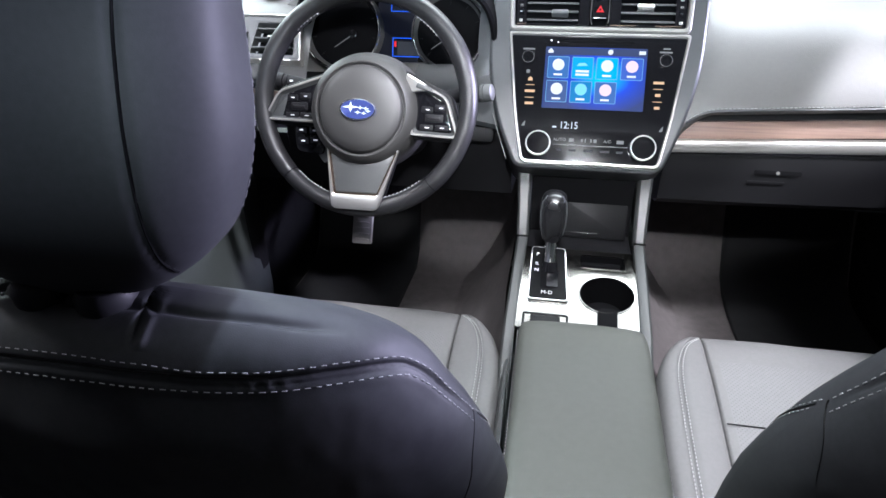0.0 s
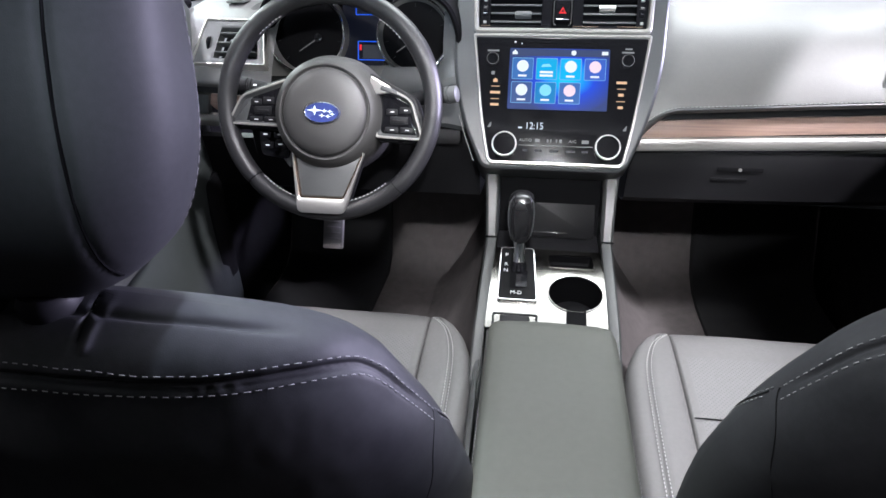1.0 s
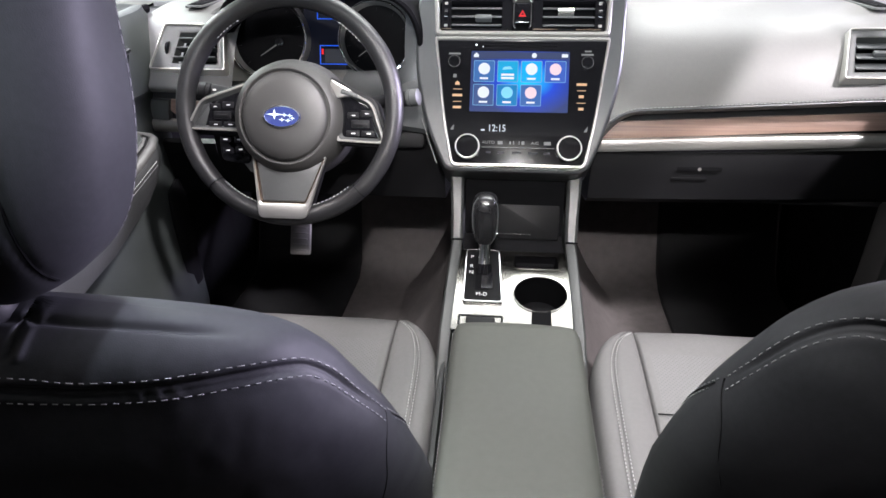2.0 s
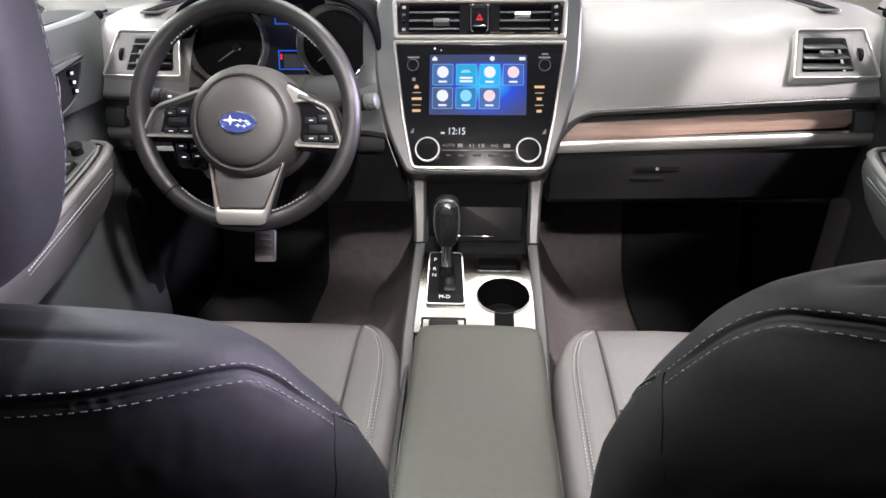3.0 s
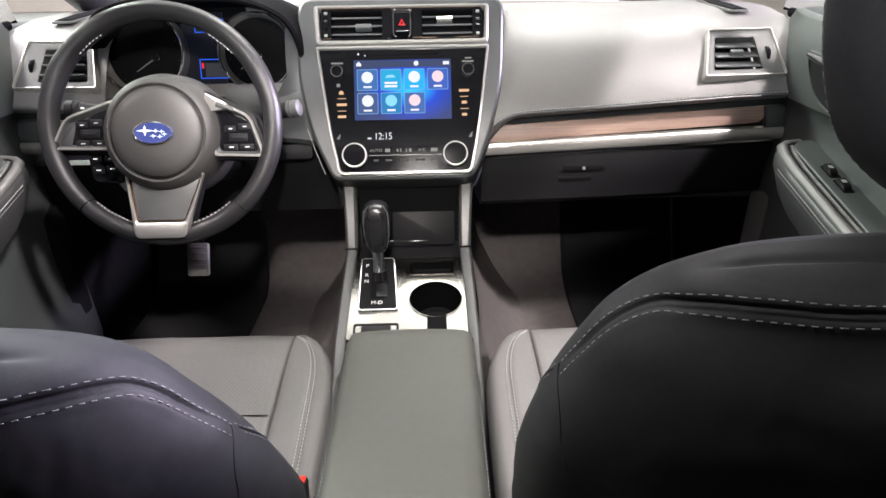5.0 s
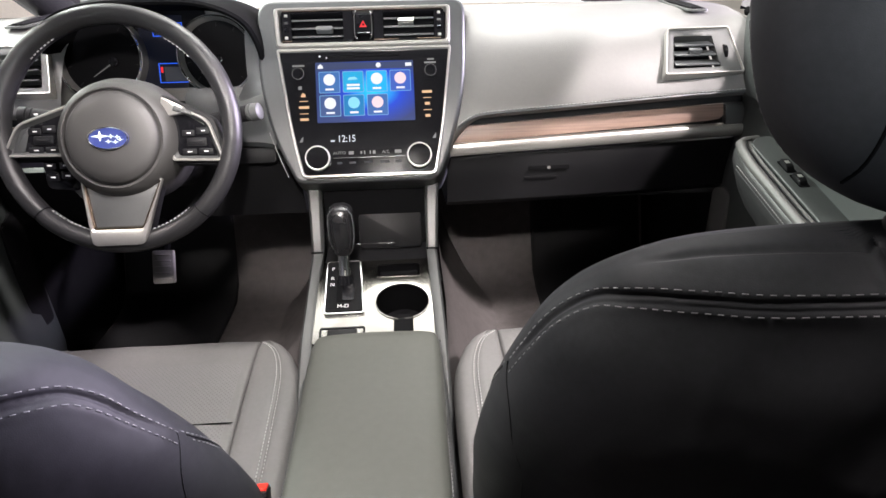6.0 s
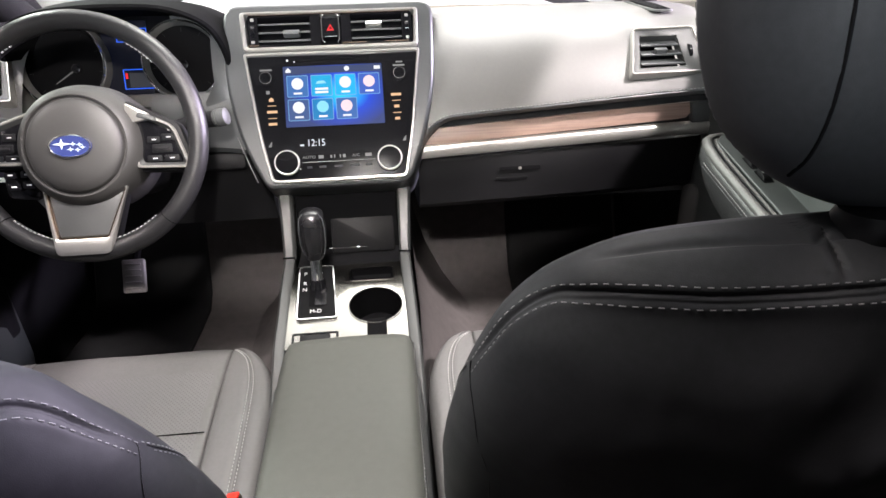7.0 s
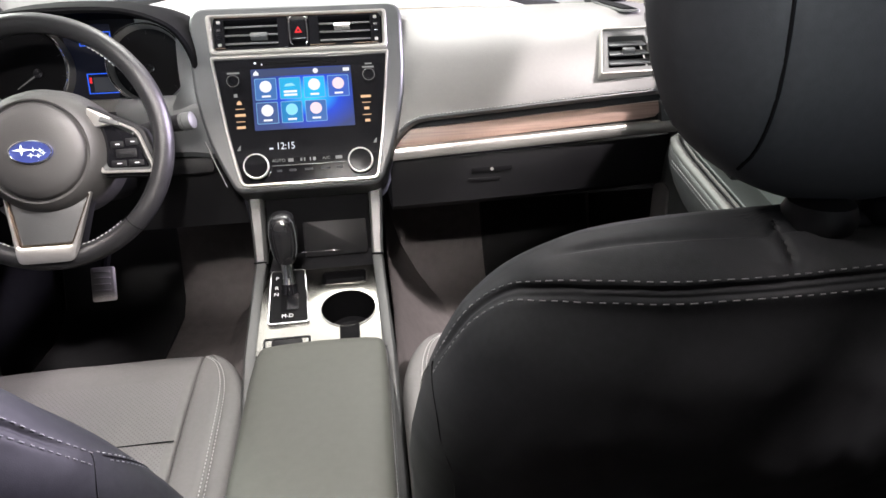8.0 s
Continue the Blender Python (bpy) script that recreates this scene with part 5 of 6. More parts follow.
# stitch lines: turn from the side (degrees) and height, upper and lower
SEAMS = {"passenger": ([(90, 0.694), (72, 0.6928), (62, 0.6915), (52, 0.6903), (40, 0.6893), (27.5, 0.6857), (19, 0.680), (13, 0.674), (9, 0.665), (7, 0.655), (5.5, 0.640), (3.5, 0.618), (0.5, 0.575)],
                       [(90, 0.683), (72, 0.6823), (63, 0.6807), (54, 0.6785), (43.6, 0.677), (32.5, 0.6735), (26, 0.670), (20, 0.6665), (16, 0.659), (13, 0.648), (10.5, 0.634), (8, 0.6125), (4.5, 0.570)]),
         "driver": ([(90, 0.689), (71, 0.687), (63, 0.6835), (54, 0.682), (44, 0.6818), (37, 0.6815), (30, 0.6803), (20.5, 0.6762), (12, 0.668), (8.5, 0.658), (6, 0.645), (3.5, 0.618), (0.5, 0.575)],
                    [(90, 0.673), (73, 0.6717), (65, 0.6697), (56, 0.6687), (47.5, 0.6683), (41, 0.668), (36, 0.6673), (27, 0.665), (18, 0.659), (14, 0.650), (10.5, 0.634), (8, 0.6125), (4.5, 0.570)])}
WHOSE = ["driver"]


def back_skin(turn, z):
    """A point of the smooth rear skin and its outward direction."""
    w, yc, d = curve(BACKS[WHOSE[0]], z), curve(BACK_Y, z), curve(BACK_D, z)
    c, s = math.cos(turn), math.sin(turn)
    r = (abs(c) ** POW + abs(s) ** POW) ** (-1 / POW)
    return Vector((w * r * c, yc - d * r * s, z)), Vector((c, -s, 0.0))


def back_relief(p, q):
    """How far the skin is drawn in at p, which lies q beyond the seam."""
    f, a, z = 0.0, abs(p.x), p.z
    if abs(q) < 0.02:
        run = min(1.0, max(0.0, (z - 0.592) / 0.045))
        f += 0.0026 * math.exp(-((q - 0.0008) / 0.0021) ** 2) + 0.0013 * math.exp(-((q + 0.0034) / 0.0013) ** 2)
        f -= 0.0006 * math.exp(-((q - 0.006) / 0.0040) ** 2) + 0.0005 * math.exp(-((q + 0.0075) / 0.004) ** 2)
        f += (0.0011 if WHOSE[0] == "driver" else 0.0) * math.sin(2 * math.pi * p.x / 0.0105) * math.exp(-((q + 0.0035) / 0.0020) ** 2) * math.exp(-((a - 0.138) / 0.020) ** 2)
        f *= run * run * (3 - 2 * run)
    if z > 0.693:
        f += (0.0065 * math.exp(-((a - 0.0560) / 0.0020) ** 2) - 0.0032 * math.exp(-((a - 0.0625) / 0.0034) ** 2)) * min(1, (z - 0.693) / 0.005)
    return f + 0.0016 * noise.noise((p.x * 22, z * 22, 1.7)) + 0.0006 * noise.noise((p.x * 70, z * 50, 4.7))


def back_fold(p):
    """How far the skin sinks in the crease just under the top roll's rim."""
    a = abs(p.x)
    if a > 0.19 or p.z < 0.67:
        return 0.0
    crease = curve([(w, z) for z, w in reversed(BACKS[WHOSE[0]])], a) - 0.0050 * (1 - (a / 0.2) ** 2)
    return 0.0030 * min(1.0, (0.19 - a) / 0.03) * math.exp(-((p.z - crease) / 0.0010) ** 2)


def seam_line(keys):
    """The stitch line from the right side across to the left."""
    half = []
    for i in range(12 * 14 + 1):
        t = 12 - i / 14
        half.append((radians(curve([(k, a) for k, (a, _) in enumerate(keys)], t)), curve([(k, z) for k, (_, z) in enumerate(keys)], t)))
    full = half + [(math.pi - a, z) for a, z in reversed(half[:-1])]
    return [back_skin(a, z) for a, z in full]


def build_seat(cx, dz, head_dz, label):
    s = thing("front_seat", label, "car seat", pose(cx, 0, 0), "front seats")
    lift = pose(0, 0, dz)
    # backrest: rear skin fine, front skin plain
    upper, lower = (seam_line(k) for k in SEAMS[WHOSE[0]])
    up, low = (np.array([p for p, _ in line]) for line in (upper, lower))
    mid, across_ = (up + low) / 2, up - low
    across_ /= np.linalg.norm(across_, axis=1)[:, None]
    zs = spread(0.10, 0.50, 10)[:-1] + spread(0.50, 0.60, 50)[:-1] + spread(0.60, 0.68, 62)[:-1] + spread(0.68, 0.714, 70)
    rows = []
    for z in zs:
        w, yc, d = curve(BACKS[WHOSE[0]], z), curve(BACK_Y, z), curve(BACK_D, z)
        ring = [back_skin(math.pi * (1 - j / 240), z) for j in range(241)]
        pts = np.array([p for p, _ in ring])
        gap = ((pts[:, None, :] - mid[None]) ** 2).sum(2)
        near = gap.argmin(1)
        far = np.sqrt(gap[np.arange(len(pts)), near])
        side = ((pts - mid[near]) * across_[near]).sum(1)
        row = []
        for (p, out), s0, dist in zip(ring, side, far):
            row.append(tuple(p - out * back_relief(p, math.copysign(dist, s0)) - Vector((0, 0, back_fold(p)))))
        for j in range(1, 24):
            a = math.pi * (1 - j / 24)
            x = -w * math.cos(a)
            k = abs(x) / w
            row.append((x, yc + 0.66 * d * max(0.0, 1 - k ** 2) ** 0.5 - 0.025 * math.exp(-(x / 0.12) ** 2) * min(1, d / 0.1), z))
        rows.append(row)
    back = part("backrest", grid(rows, close_v=True, cap_ends=True), SHADED_LEATHER, s, "black leather backrest", smooth=70, m=lift)
    half_gap = np.linalg.norm(up - low, axis=1) / 2
    for line, sign in ((upper, 1), (lower, -1)):
        lie = [0.0006 - back_relief(p, sign * h) for (p, _), h in zip(line, half_gap)]
        pts = [p + o * h for (p, o), h in zip(line, lie)][5:-5]
        part("stitching", stitches(pts, [o + Vector((0, 0, 0.3)) for _, o in line][5:-5], 0.0060, 0.00040, 0.55), THREAD, back, "grey stitching across the backrest")
    for q in (-1, 1):
        pts = []
        for z in spread(0.46, 0.592, 40):
            y = curve([(0.45, 0.332), (0.50, 0.3195), (0.53, 0.320), (0.566, 0.3235), (0.590, 0.337)], z)
            lo, hi = 0.0, math.pi / 2
            for _ in range(30):
                mid_ = (lo + hi) / 2
                lo, hi = (mid_, hi) if back_skin(mid_, z)[0].y > y else (lo, mid_)
            p, out = back_skin(lo, z)
            p = p - out * (back_relief(p, 0.1) + 0.0002)
            pts.append((q * p.x, p.y, z))
        # the stitch lines run on round the side
        for z0, name in ((0.588, "stitching"), (0.574, "stitching"), (0.582, "side_seam")):
            run, outs = [], []
            for u in spread(0, 1, 24):
                z = z0 - 0.075 * u
                k = 1 - 0.07 * u * u
                w, d = curve(BACKS[WHOSE[0]], z), curve(BACK_D, z)
                run.append(Vector((q * (w * k + 0.0005), curve(BACK_Y, z) + 0.66 * d * (1 - k * k) ** 0.5, z)))
                outs.append(Vector((q, 0.3 * u, 0.2)))
            if name == "stitching":
                part(name, stitches(run, outs, 0.0060, 0.00040, 0.55), THREAD, back, "grey stitching across the backrest")
            else:
                part(name, tube(run, 0.0005, 6), INK_BLACK, back, "fine dark seam down the backrest's side")
        part("side_seam", tube(pts, 0.0007, 6), INK_BLACK, back, "fine dark seam down the backrest's side")
    # headrest
    hw = [(0.716, 0.028), (0.722, 0.050), (0.736, 0.076), (0.760, 0.1015), (0.79, 0.1160), (0.83, 0.1235), (0.88, 0.122), (0.93, 0.115), (0.955, 0.098), (0.968, 0.066), (0.972, 0.02)]
    hy = [(0.716, 0.300), (0.79, 0.302), (0.88, 0.315), (0.972, 0.335)]
    hd = [(0.716, 0.020), (0.722, 0.032), (0.736, 0.044), (0.76, 0.054), (0.80, 0.060), (0.88, 0.060), (0.93, 0.052), (0.955, 0.038), (0.968, 0.02), (0.972, 0.006)]

    def head_y(x, z):
        w, yc, d = curve(hw, z), curve(hy, z), curve(hd, z)
        k = min(1.0, abs(x) / w)
        y = yc - d * max(0.0, 1 - k ** 2.6) ** (1 / 2.6)
        return y + 0.0022 * math.exp(-((abs(x) - head_seam(z)) / 0.0022) ** 2) + 0.16 * max(0.0, abs(x) - head_seam(z)) * max(0.0, 1 - k ** 4)

    def head_seam(z):
        return 0.079 - 0.45 * max(0.0, 0.745 - z)
    rows = []
    for z in spread(0.716, 0.972, 60):
        w, yc, d = curve(hw, z), curve(hy, z), curve(hd, z)
        row = []
        for j in range(81):
            x = -w * math.cos(math.pi * j / 80)
            row.append((x, head_y(x, z), z))
        for j in range(1, 20):
            x = -w * math.cos(math.pi * (1 - j / 20))
            k = abs(x) / w
            row.append((x, yc + d * max(0.0, 1 - k ** 2.6) ** (1 / 2.6), z))
        rows.append(row)
    head = part("headrest", grid(rows, close_v=True, cap_ends=True), SHADED_LEATHER, s, "black leather headrest", smooth=70, m=pose(0, 0, head_dz))
    for q in (-1, 1):
        pts = []
        for z in spread(0.7175, 0.93, 160):
            w, yc, d = curve(hw, z), curve(hy, z), curve(hd, z)
            pts.append((q * (w * 0.975 - 0.0001), yc + d * (1 - 0.975 ** 2.6) ** (1 / 2.6), z))
        part("stitching", stitches(pts, [(q, 0.4, 0)] * 160, 0.007, 0.0004), THREAD, head)
        part("seam", tube([(q * (head_seam(z)), head_y(head_seam(z), z) - 0.0004, z) for z in spread(0.742, 0.95, 40)], 0.0011, 6), MATT, head)
        part("headrest_post", tube([(q * 0.024, 0.285, 0.69), (q * 0.024, 0.290, 0.74)], 0.0065, 14), INK_BLACK, s, "dark headrest post", m=lift)
        part("post_collar", lathe([(0.020, -0.006), (0.021, 0.002), (0.018, 0.009), (0.012, 0.0115), (0.0075, 0.012)], 24), INK_BLACK, s, "black post collar", m=lift @ pose(q * 0.024, 0.274, 0.711))
    # cushion
    def cushion_row(y):
        z0 = curve([(0.40, 0.204), (0.60, 0.226), (0.78, 0.254), (0.86, 0.262), (0.905, 0.260), (0.925, 0.248), (0.937, 0.215)], y)
        k = curve([(0.40, 1.0), (0.70, 1.0), (0.79, 0.957), (0.85, 0.77), (0.89, 0.51), (0.915, 0.22), (0.937, 0.02)], y)
        bol = 0.012 * curve([(0.40, 1.0), (0.74, 0.9), (0.83, 0.5), (0.89, 0.15), (0.937, 0.0)], y)
        return z0, k, bol

    def across(u, k):
        return u if abs(u) <= 0.168 else math.copysign(0.168 + (abs(u) - 0.168) * k, u)
    outer = ((-0.240, 0, -0.16), (-0.252, 0, -0.10), (-0.2585, 0.15, -0.045), (-0.2600, 0.40, -0.026), (-0.2590, 0.65, -0.014), (-0.2555, 0.82, -0.006), (-0.250, 0.95, -0.0012), (-0.243, 1.0, 0.001), (-0.234, 1.02, 0.0012), (-0.2255, 1.02, 0.0008), (-0.2235, 1.0, -0.0012), (-0.2215, 1.0, -0.0012), (-0.2195, 1.0, 0.0008), (-0.208, 0.97, 0.0012), (-0.196, 0.88, 0.0012), (-0.184, 0.72, 0.0010), (-0.175, 0.52, 0.0), (-0.1705, 0.35, -0.0015), (-0.1692, 0.15, -0.008), (-0.1675, 0, -0.009), (-0.1662, 0, -0.001), (-0.162, 0, 0.0006), (-0.152, 0, 0.0012))
    middle = ((-0.152, 0, 0.0012), (-0.11, 0, 0.0028), (-0.06, 0, 0.003), (0, 0, 0.002), (0.06, 0, 0.003), (0.11, 0, 0.0028), (0.152, 0, 0.0012))
    ys = spread(0.38, 0.845, 46) + spread(0.853, 0.90, 8) + spread(0.905, 0.937, 9)

    def skin(profile, span):
        rows = []
        for y in span:
            z0, k, bol = cushion_row(y)
            rows.append([(across(u, k) * (1 - 0.04 * max(0, (y - 0.915) / 0.022)), y, z0 + b * bol + dz + (0.0016 * noise.noise((u * 14, y * 14, 5.1)) if abs(u) > 0.17 or abs(u) < 0.14 else 0)) for u, b, dz in profile])
        return grid(rows)
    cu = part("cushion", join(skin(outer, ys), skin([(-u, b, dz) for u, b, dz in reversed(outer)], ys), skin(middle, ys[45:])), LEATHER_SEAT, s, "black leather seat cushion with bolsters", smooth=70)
    part("insert", skin(middle, ys[:46]), PERFORATED, cu, "perforated leather middle of the cushion", smooth=70)
    for q in (-1, 1):
        for du in (0.0, 0.0075):
            pts = []
            for y in spread(0.42, 0.905, 110):
                z0, k, bol = cushion_row(y)
                u = curve([(0.42, 0.2263), (0.80, 0.2263), (0.86, 0.223), (0.885, 0.214), (0.905, 0.190)], y) - du
                b = curve([(0.168, 0.0), (0.184, 0.58), (0.196, 0.78), (0.208, 0.93), (0.2185, 1.02), (0.2265, 1.05)], u)
                pts.append((q * across(u, k), y, z0 + b * bol + 0.0026))
            part("stitching", stitches(pts, [(0, 0, 1)] * 110, 0.0052, 0.0007), PALE_THREAD, cu, "pale double stitching along the bolster")
    for y in (0.715,):
        z0, k, bol = cushion_row(y)
        part("insert_seam", tube([(x, y, z0 + 0.0032) for x in spread(-0.163, 0.163, 14)], 0.0011, 5), MATT, cu)
    part("seat_base", block(-0.22, 0.22, 0.42, 0.86, FLOOR_Z + 0.01, 0.13, 0.02), DARK, s, "dark seat base on rails")
    return s


WHOSE[0] = "driver"
build_seat(-0.375, -0.031, -0.041, "black leather driver's seat with grey stitching behind the wheel")
WHOSE[0] = "passenger"
build_seat(0.385, 0.017, 0.017, "black leather passenger seat with grey stitching beside the console")


def build_buckle():
    b = thing("seat_belt_buckle", "black seat belt buckle with a red button beside the seat", "seat belt buckle", pose(-0.119, 0.508, 0.297, -25, 0, 4))
    part("housing", block(-0.009, 0.009, -0.014, 0.014, -0.06, 0.02, 0.004), DARK, b)
    part("stalk", tube([(0, 0, -0.05), (0, -0.01, -0.14), (-0.01, -0.04, -0.28)], 0.007, 8), DARK, b, "dark buckle stalk")
    part("release_button", block(-0.007, 0.007, -0.010, 0.010, 0.018, 0.0225, 0.0015), RED, b, "red release button")


build_buckle()


# ---- doors ----
def build_door(s):
    d = thing("car_door", "dark grey door trim with padded armrest and switch plate", "car door", group="front doors")
    prof = [(0.755, 0.752, 1), (0.745, 0.766, 1), (0.728, 0.770, 1), (0.716, 0.765, 1), (0.708, 0.748, 1), (0.700, 0.71, 0.8), (0.696, 0.66, 0.5), (0.700, 0.632, 0.4), (0.712, 0.622, 0.4), (0.716, 0.60, 0.4), (0.712, 0.57, 0.3), (0.708, 0.48, 0.2), (0.712, 0.36, 0), (0.706, 0.24, 0), (0.700, 0.10, 0), (0.715, -0.02, 0), (0.735, -0.08, 0)]
    rows = []
    for y in spread(0.08, 1.205, 40):
        f = 0.07 * (y - 1.05)
        e = 0.03 * max(0, (y - 1.10) / 0.105) ** 2
        rows.append([(s * (x + e), y, z + f * k) for x, z, k in prof])
    part("trim_panel", grid(rows, cap_ends=True), DOORM, d, "dark grey moulded door panel")
    # armrest
    rows = []
    for y, x_in, low in ((0.20, 0.630, 0.10), (0.50, 0.630, 0.10), (0.80, 0.630, 0.085), (0.92, 0.631, 0.075), (0.965, 0.635, 0.065), (0.995, 0.645, 0.055), (1.012, 0.662, 0.045), (1.022, 0.688, 0.035)):
        zt = 0.565 + 0.26 * (min(y, 0.985) - 0.975) if y > 0.70 else 0.4935 + 0.08 * (y - 0.70)
        rows.append([(s * 0.718, y, zt - low), (s * (x_in + 0.012), y, zt - low), (s * x_in, y, zt - low * 0.5), (s * x_in, y, zt - 0.012), (s * (x_in + 0.004), y, zt - 0.003), (s * (x_in + 0.010), y, zt), (s * (x_in + 0.020), y, zt), (s * (x_in + 0.022), y, zt - 0.004), (s * 0.718, y, zt - 0.004)])
    arm = part("armrest", grid(rows, cap_ends=True), LEATHER, d, "dark grey padded armrest")
    edge = [(s * (x_in + 0.010), y, (0.565 + 0.26 * (min(y, 0.985) - 0.975) if y > 0.70 else 0.4935 + 0.08 * (y - 0.70)) - 0.001) for y, x_in in ((0.20, 0.630), (0.50, 0.630), (0.72, 0.630), (0.80, 0.630), (0.92, 0.631), (0.965, 0.635), (0.995, 0.645), (1.010, 0.660), (1.018, 0.688))]
    part("armrest_edge", tube(edge, 0.0085, 10), PAD, arm, "pale grey padded armrest edge")
    inner = [(s * (abs(x) + 0.017), min(y, 0.996), z + 0.001) for x, y, z in edge[:-1]]
    part("armrest_lip", tube(inner, 0.0042, 8), PAD, arm, "pale lip round the switch plate")
    part("armrest_groove", tube([(s * (abs(x) + 0.0105), min(y, 1.005), z + 0.0058) for x, y, z in edge[:-1]], 0.0012, 6), DARK, arm)
    ap = Matrix(((0, s * 1, 0, s * 0.690), (1, 0, 0, 0.83), (0.26, 0, 1, 0.528), (0, 0, 0, 1)))
    plate = rounded([(-0.20, -0.026), (0.150, -0.024), (0.172, -0.005), (0.174, 0.024), (-0.20, 0.024)], 0.010)
    loops = [[ap @ Vector((x, y, z)) for x, y in (plate if z < 0.004 else inset(plate, 0.0015))] for z in (-0.006, 0.003, 0.0045)]
    sw = part("switch_plate", grid(loops, close_v=True, cap_ends=True), DOORM, d, "grey window switch plate")
    keys = ((0.075, 0.0), (0.035, 0.0)) if s > 0 else ((0.085, -0.008), (0.085, 0.012), (0.045, -0.008), (0.045, 0.012))
    for u, v in keys:
        part("switch_well", grid([[ap @ Vector((x, y, z)) for x, y in rounded(rect(u, v, 0.034, 0.018), 0.003)] for z in (0.0040, 0.0052)], close_v=True, cap_ends=True), MATT, sw)
        part("window_switch", grid([[ap @ Vector((x + dx, y, z)) for x, y in rounded(rect(u, v, w, 0.014), 0.003)] for z, w, dx in ((0.005, 0.026, 0), (0.010, 0.024, 0.002), (0.012, 0.016, 0.004))], close_v=True, cap_ends=True), DARK, sw)
        part("switch_mark", grid([[ap @ Vector((x, y, z)) for x, y in rect(u + 0.002, v, 0.007, 0.007)] for z in (0.0118, 0.0126)], close_v=True, cap_ends=True), SILVER, sw)
    if s < 0:
        part("mirror_knob", moved(lathe([(0.010, 0), (0.010, 0.010), (0.012, 0.014), (0.010, 0.019), (0.001, 0.020)], 24), pose(-0.690, 0.962, 0.567, 14, 0, 0)), DARK, sw, "round mirror control knob")
    for dz, thread in ((0.0, PALE_THREAD), (-0.007, THREAD)):
        pts = [(s * 0.6290, y, 0.550 + dz + 0.26 * (y - 0.975)) for y in spread(0.70, 0.950, 40)]
        part("stitching", stitches(pts, [(-s, 0, 0.3)] * 40, 0.006, 0.0007, 0.75), thread, arm)
    # pull handle: recessed plate, black plate for the hollow's shade, lever along its top
    hp = Matrix(((0, 0, -s, s * 0.6975), (s * 1, 0, 0, 1.0), (0, 1, 0, 0.69), (0, 0, 0, 1)))

    def facing(pts):
        return pts if s > 0 else [(-x, y) for x, y in reversed(pts)]
    rec = [(-0.150, -0.062), (-0.052, -0.058), (0.006, -0.040), (0.040, 0.008), (0.046, 0.033), (-0.150, 0.014)]
    bends = [0.005, 0.02, 0.035, 0.02, 0.006, 0.004]
    o = rounded(facing(rec), bends if s > 0 else bends[::-1])
    hr = part("handle_recess", moved(slab(inset(o, 0.002), -0.010, 0.0022), hp), DARK, d, "recessed plate of the inner door handle")
    part("recess_rim", moved(band(o, inset(o, 0.0032), -0.010, 0.0050, 0.0015), hp), DOORM, hr, "raised rim round the handle recess")
    cav = rounded(facing([(-0.145, -0.055), (-0.060, -0.052), (-0.036, -0.020), (-0.034, 0.010), (-0.145, -0.010)]), 0.012)
    part("hollow_shade", moved(slab(cav, 0.002, 0.0034), hp), MATT, hr, "flat black plate for the shaded hollow behind the handle")
    lev = rounded(facing([(-0.150, -0.012), (-0.030, 0.012), (0.036, 0.020), (0.040, 0.030), (-0.150, 0.010)]), 0.004)
    part("handle", moved(slab(lev, 0.002, 0.013, 0.004), hp), MIDDLE, hr, "grey inner door handle")
    edge = [(-0.060, -0.052), (-0.042, -0.030), (-0.034, -0.008), (-0.033, 0.006)]
    part("handle_edge", moved(tube([(s * x, y, 0.0045) for x, y in edge], 0.0018, 6), hp), SHOULDER, hr)
    if s < 0:
        for k in range(3):
            part("lock_button", moved(slab(rounded(rect(-0.003 - 0.001 * k, 0.005 - 0.015 * k, 0.014, 0.011), 0.003), 0.002, 0.007, 0.002), hp), BLACK, hr)
            part("button_mark", moved(slab(rect(-0.003 - 0.001 * k, 0.005 - 0.015 * k, 0.007, 0.005), 0.007, 0.0076), hp), WHITE_INK, hr)
    # window frame and the corner by the mirror
    part("window_frame", tube([(s * 0.748, 0.12, 0.71), (s * 0.748, 1.05, 0.758), (s * 0.748, 1.22, 0.768)], 0.010, 8), MATT, d)
    part("window_bar", tube([(s * 0.748, 1.015, 0.72), (s * 0.742, 1.016, 0.82), (s * 0.700, 1.010, 1.00)], 0.0125, 8), MATT, d, "black bar between door glass and quarter glass")
    return d


for side in (-1, 1):
    build_door(side)


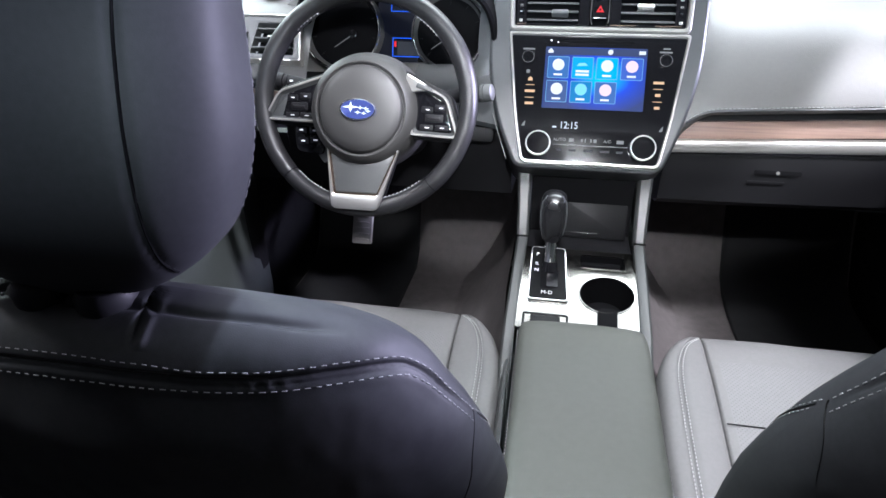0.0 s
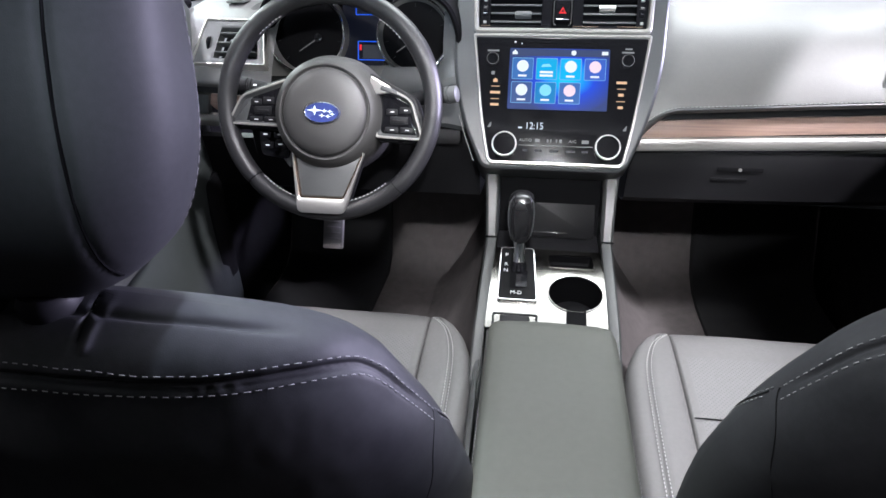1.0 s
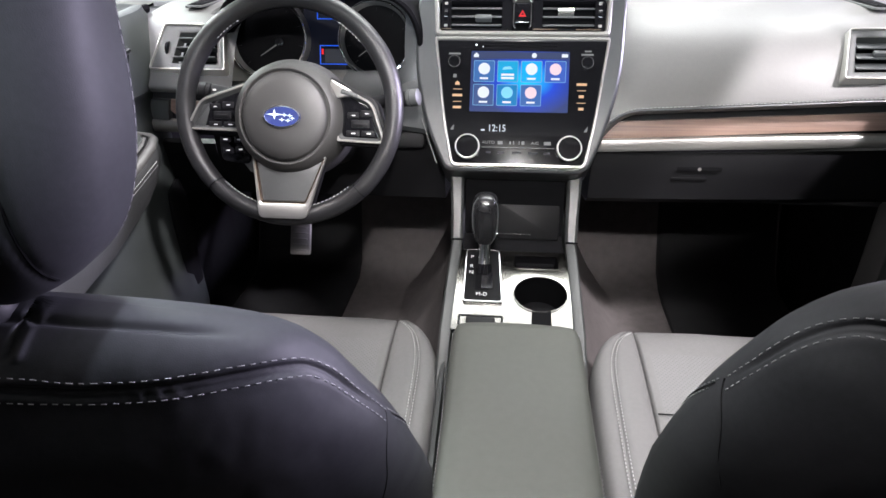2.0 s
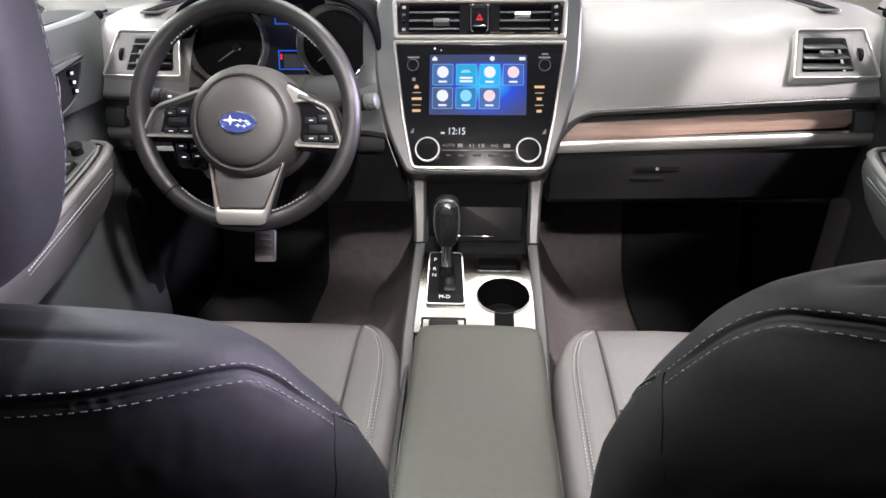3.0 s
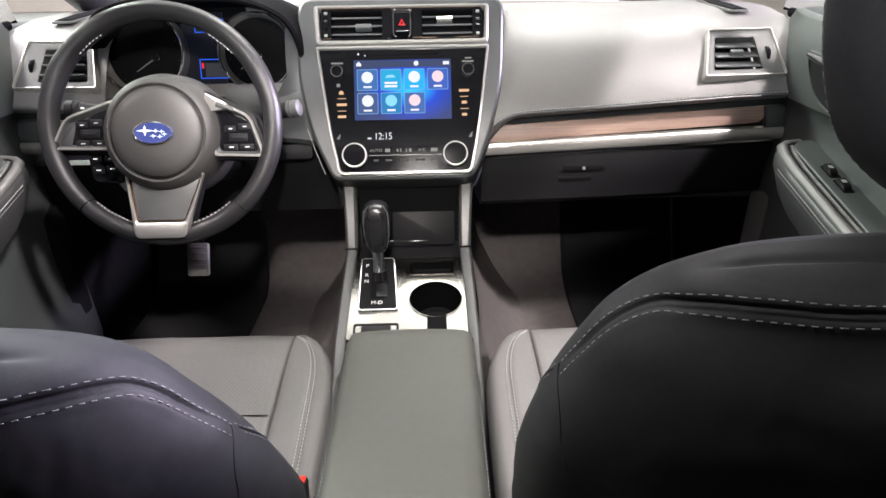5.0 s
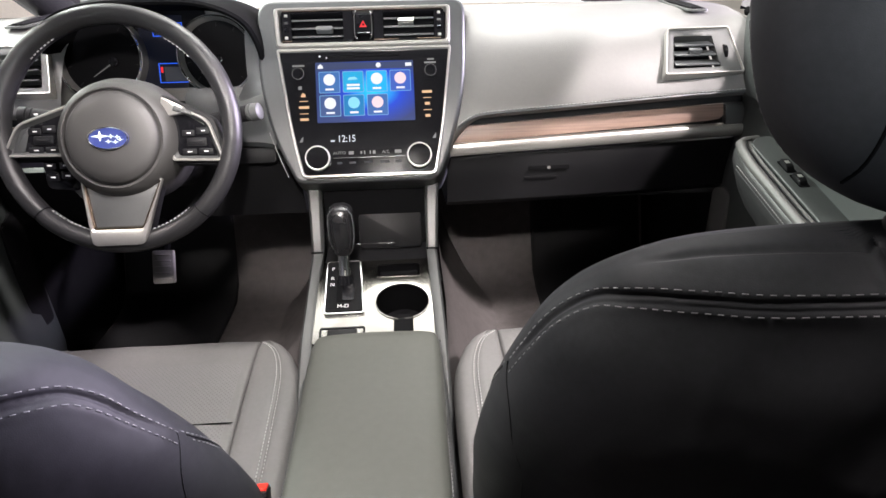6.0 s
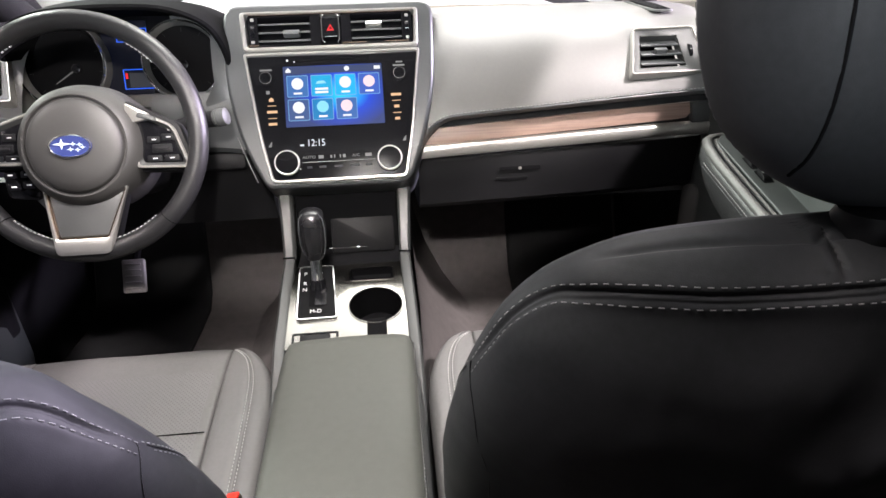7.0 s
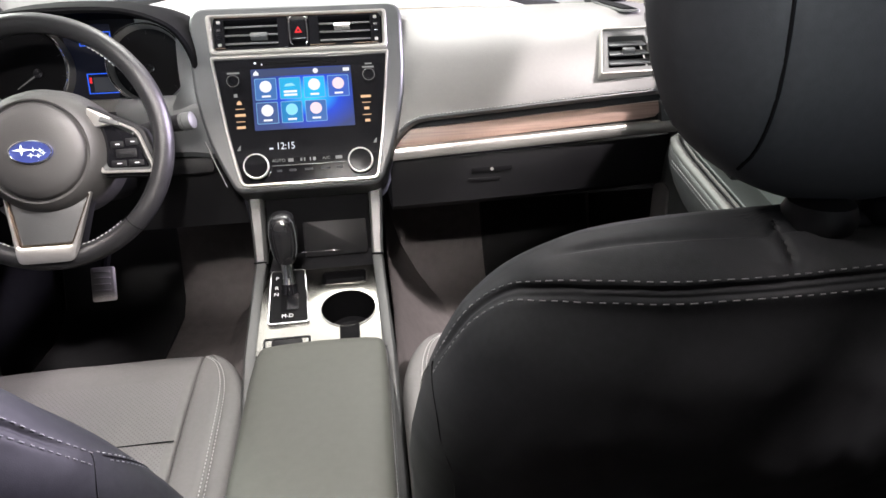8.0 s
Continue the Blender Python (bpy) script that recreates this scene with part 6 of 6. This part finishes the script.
def build_counter():
    c = thing("display_counter", "dark grey display counter with white writing beyond the window", "counter", pose(-3.1, 4.3, -0.10))
    part("body", block(-1.5, 1.1, -0.28, 0.28, 0.0, 0.61, 0.01), COUNTER, c)
    part("top", block(-1.53, 1.13, -0.30, 0.30, 0.61, 0.645, 0.008), COUNTER, c)
    for k, w in enumerate((0.16, 0.14, 0.12)):
        part("writing_line", block(0.28, 0.28 + w, -0.286, -0.281, 0.50 - 0.055 * k, 0.525 - 0.055 * k, 0), WHITE_INK, c, "line of white writing")


build_counter()


# ---- pedals ----
def build_pedals():
    p = thing("brake_pedal", "brake pedal with a ribbed rubber pad", "pedal", plane_pose((-0.515, 1.30, 0.228), (0, 0.45, 1)))
    part("pad", slab(rounded(rect(0, 0, 0.050, 0.078), 0.006), -0.006, 0.006, 0.003), RUBBER, p)
    for k in range(5):
        part("rib", block(-0.018, 0.018, -0.028 + 0.014 * k - 0.002, -0.028 + 0.014 * k + 0.002, 0.005, 0.0085, 0.001), RUBBER, p)
    part("arm", tube([(0, 0.02, -0.006), (0, 0.10, -0.05), (0, 0.24, -0.14)], 0.009, 8), MATT, p)


build_pedals()


# ---- dark sheets for the shaded outer parts of the footwells ----
def build_shade_sheet(x0, x1, label):
    m = thing("footwell_shade", label, "floor mat", group="floor mats")
    rows = []
    for y, z in ((0.95, 0.0), (1.30, 0.0), (1.42, 0.001), (1.49, 0.012), (1.535, 0.045), (1.57, 0.12), (1.600, 0.19), (1.63, 0.28), (1.655, 0.38)):
        rows.append([(x + 0.01 * noise.noise((x * 9, y * 5, 2)), y - 0.012 * lift, z + 0.004 + lift * 0.010) for x, lift in [(x0, 0.0), (x0 + 0.003, 0.7), (x0 + 0.010, 1.0)] + [(x, 1.0) for x in spread(x0 + 0.05, x1 - 0.05, 8)] + [(x1 - 0.010, 1.0), (x1 - 0.003, 0.7), (x1, 0.0)]])
    part("dark_sheet", grid(rows), FOOT_SHADE, m)


build_shade_sheet(-0.735, -0.43, "dark sheet for the shade on the driver's carpet")
build_shade_sheet(0.415, 0.735, "dark sheet for the shade on the passenger's carpet")
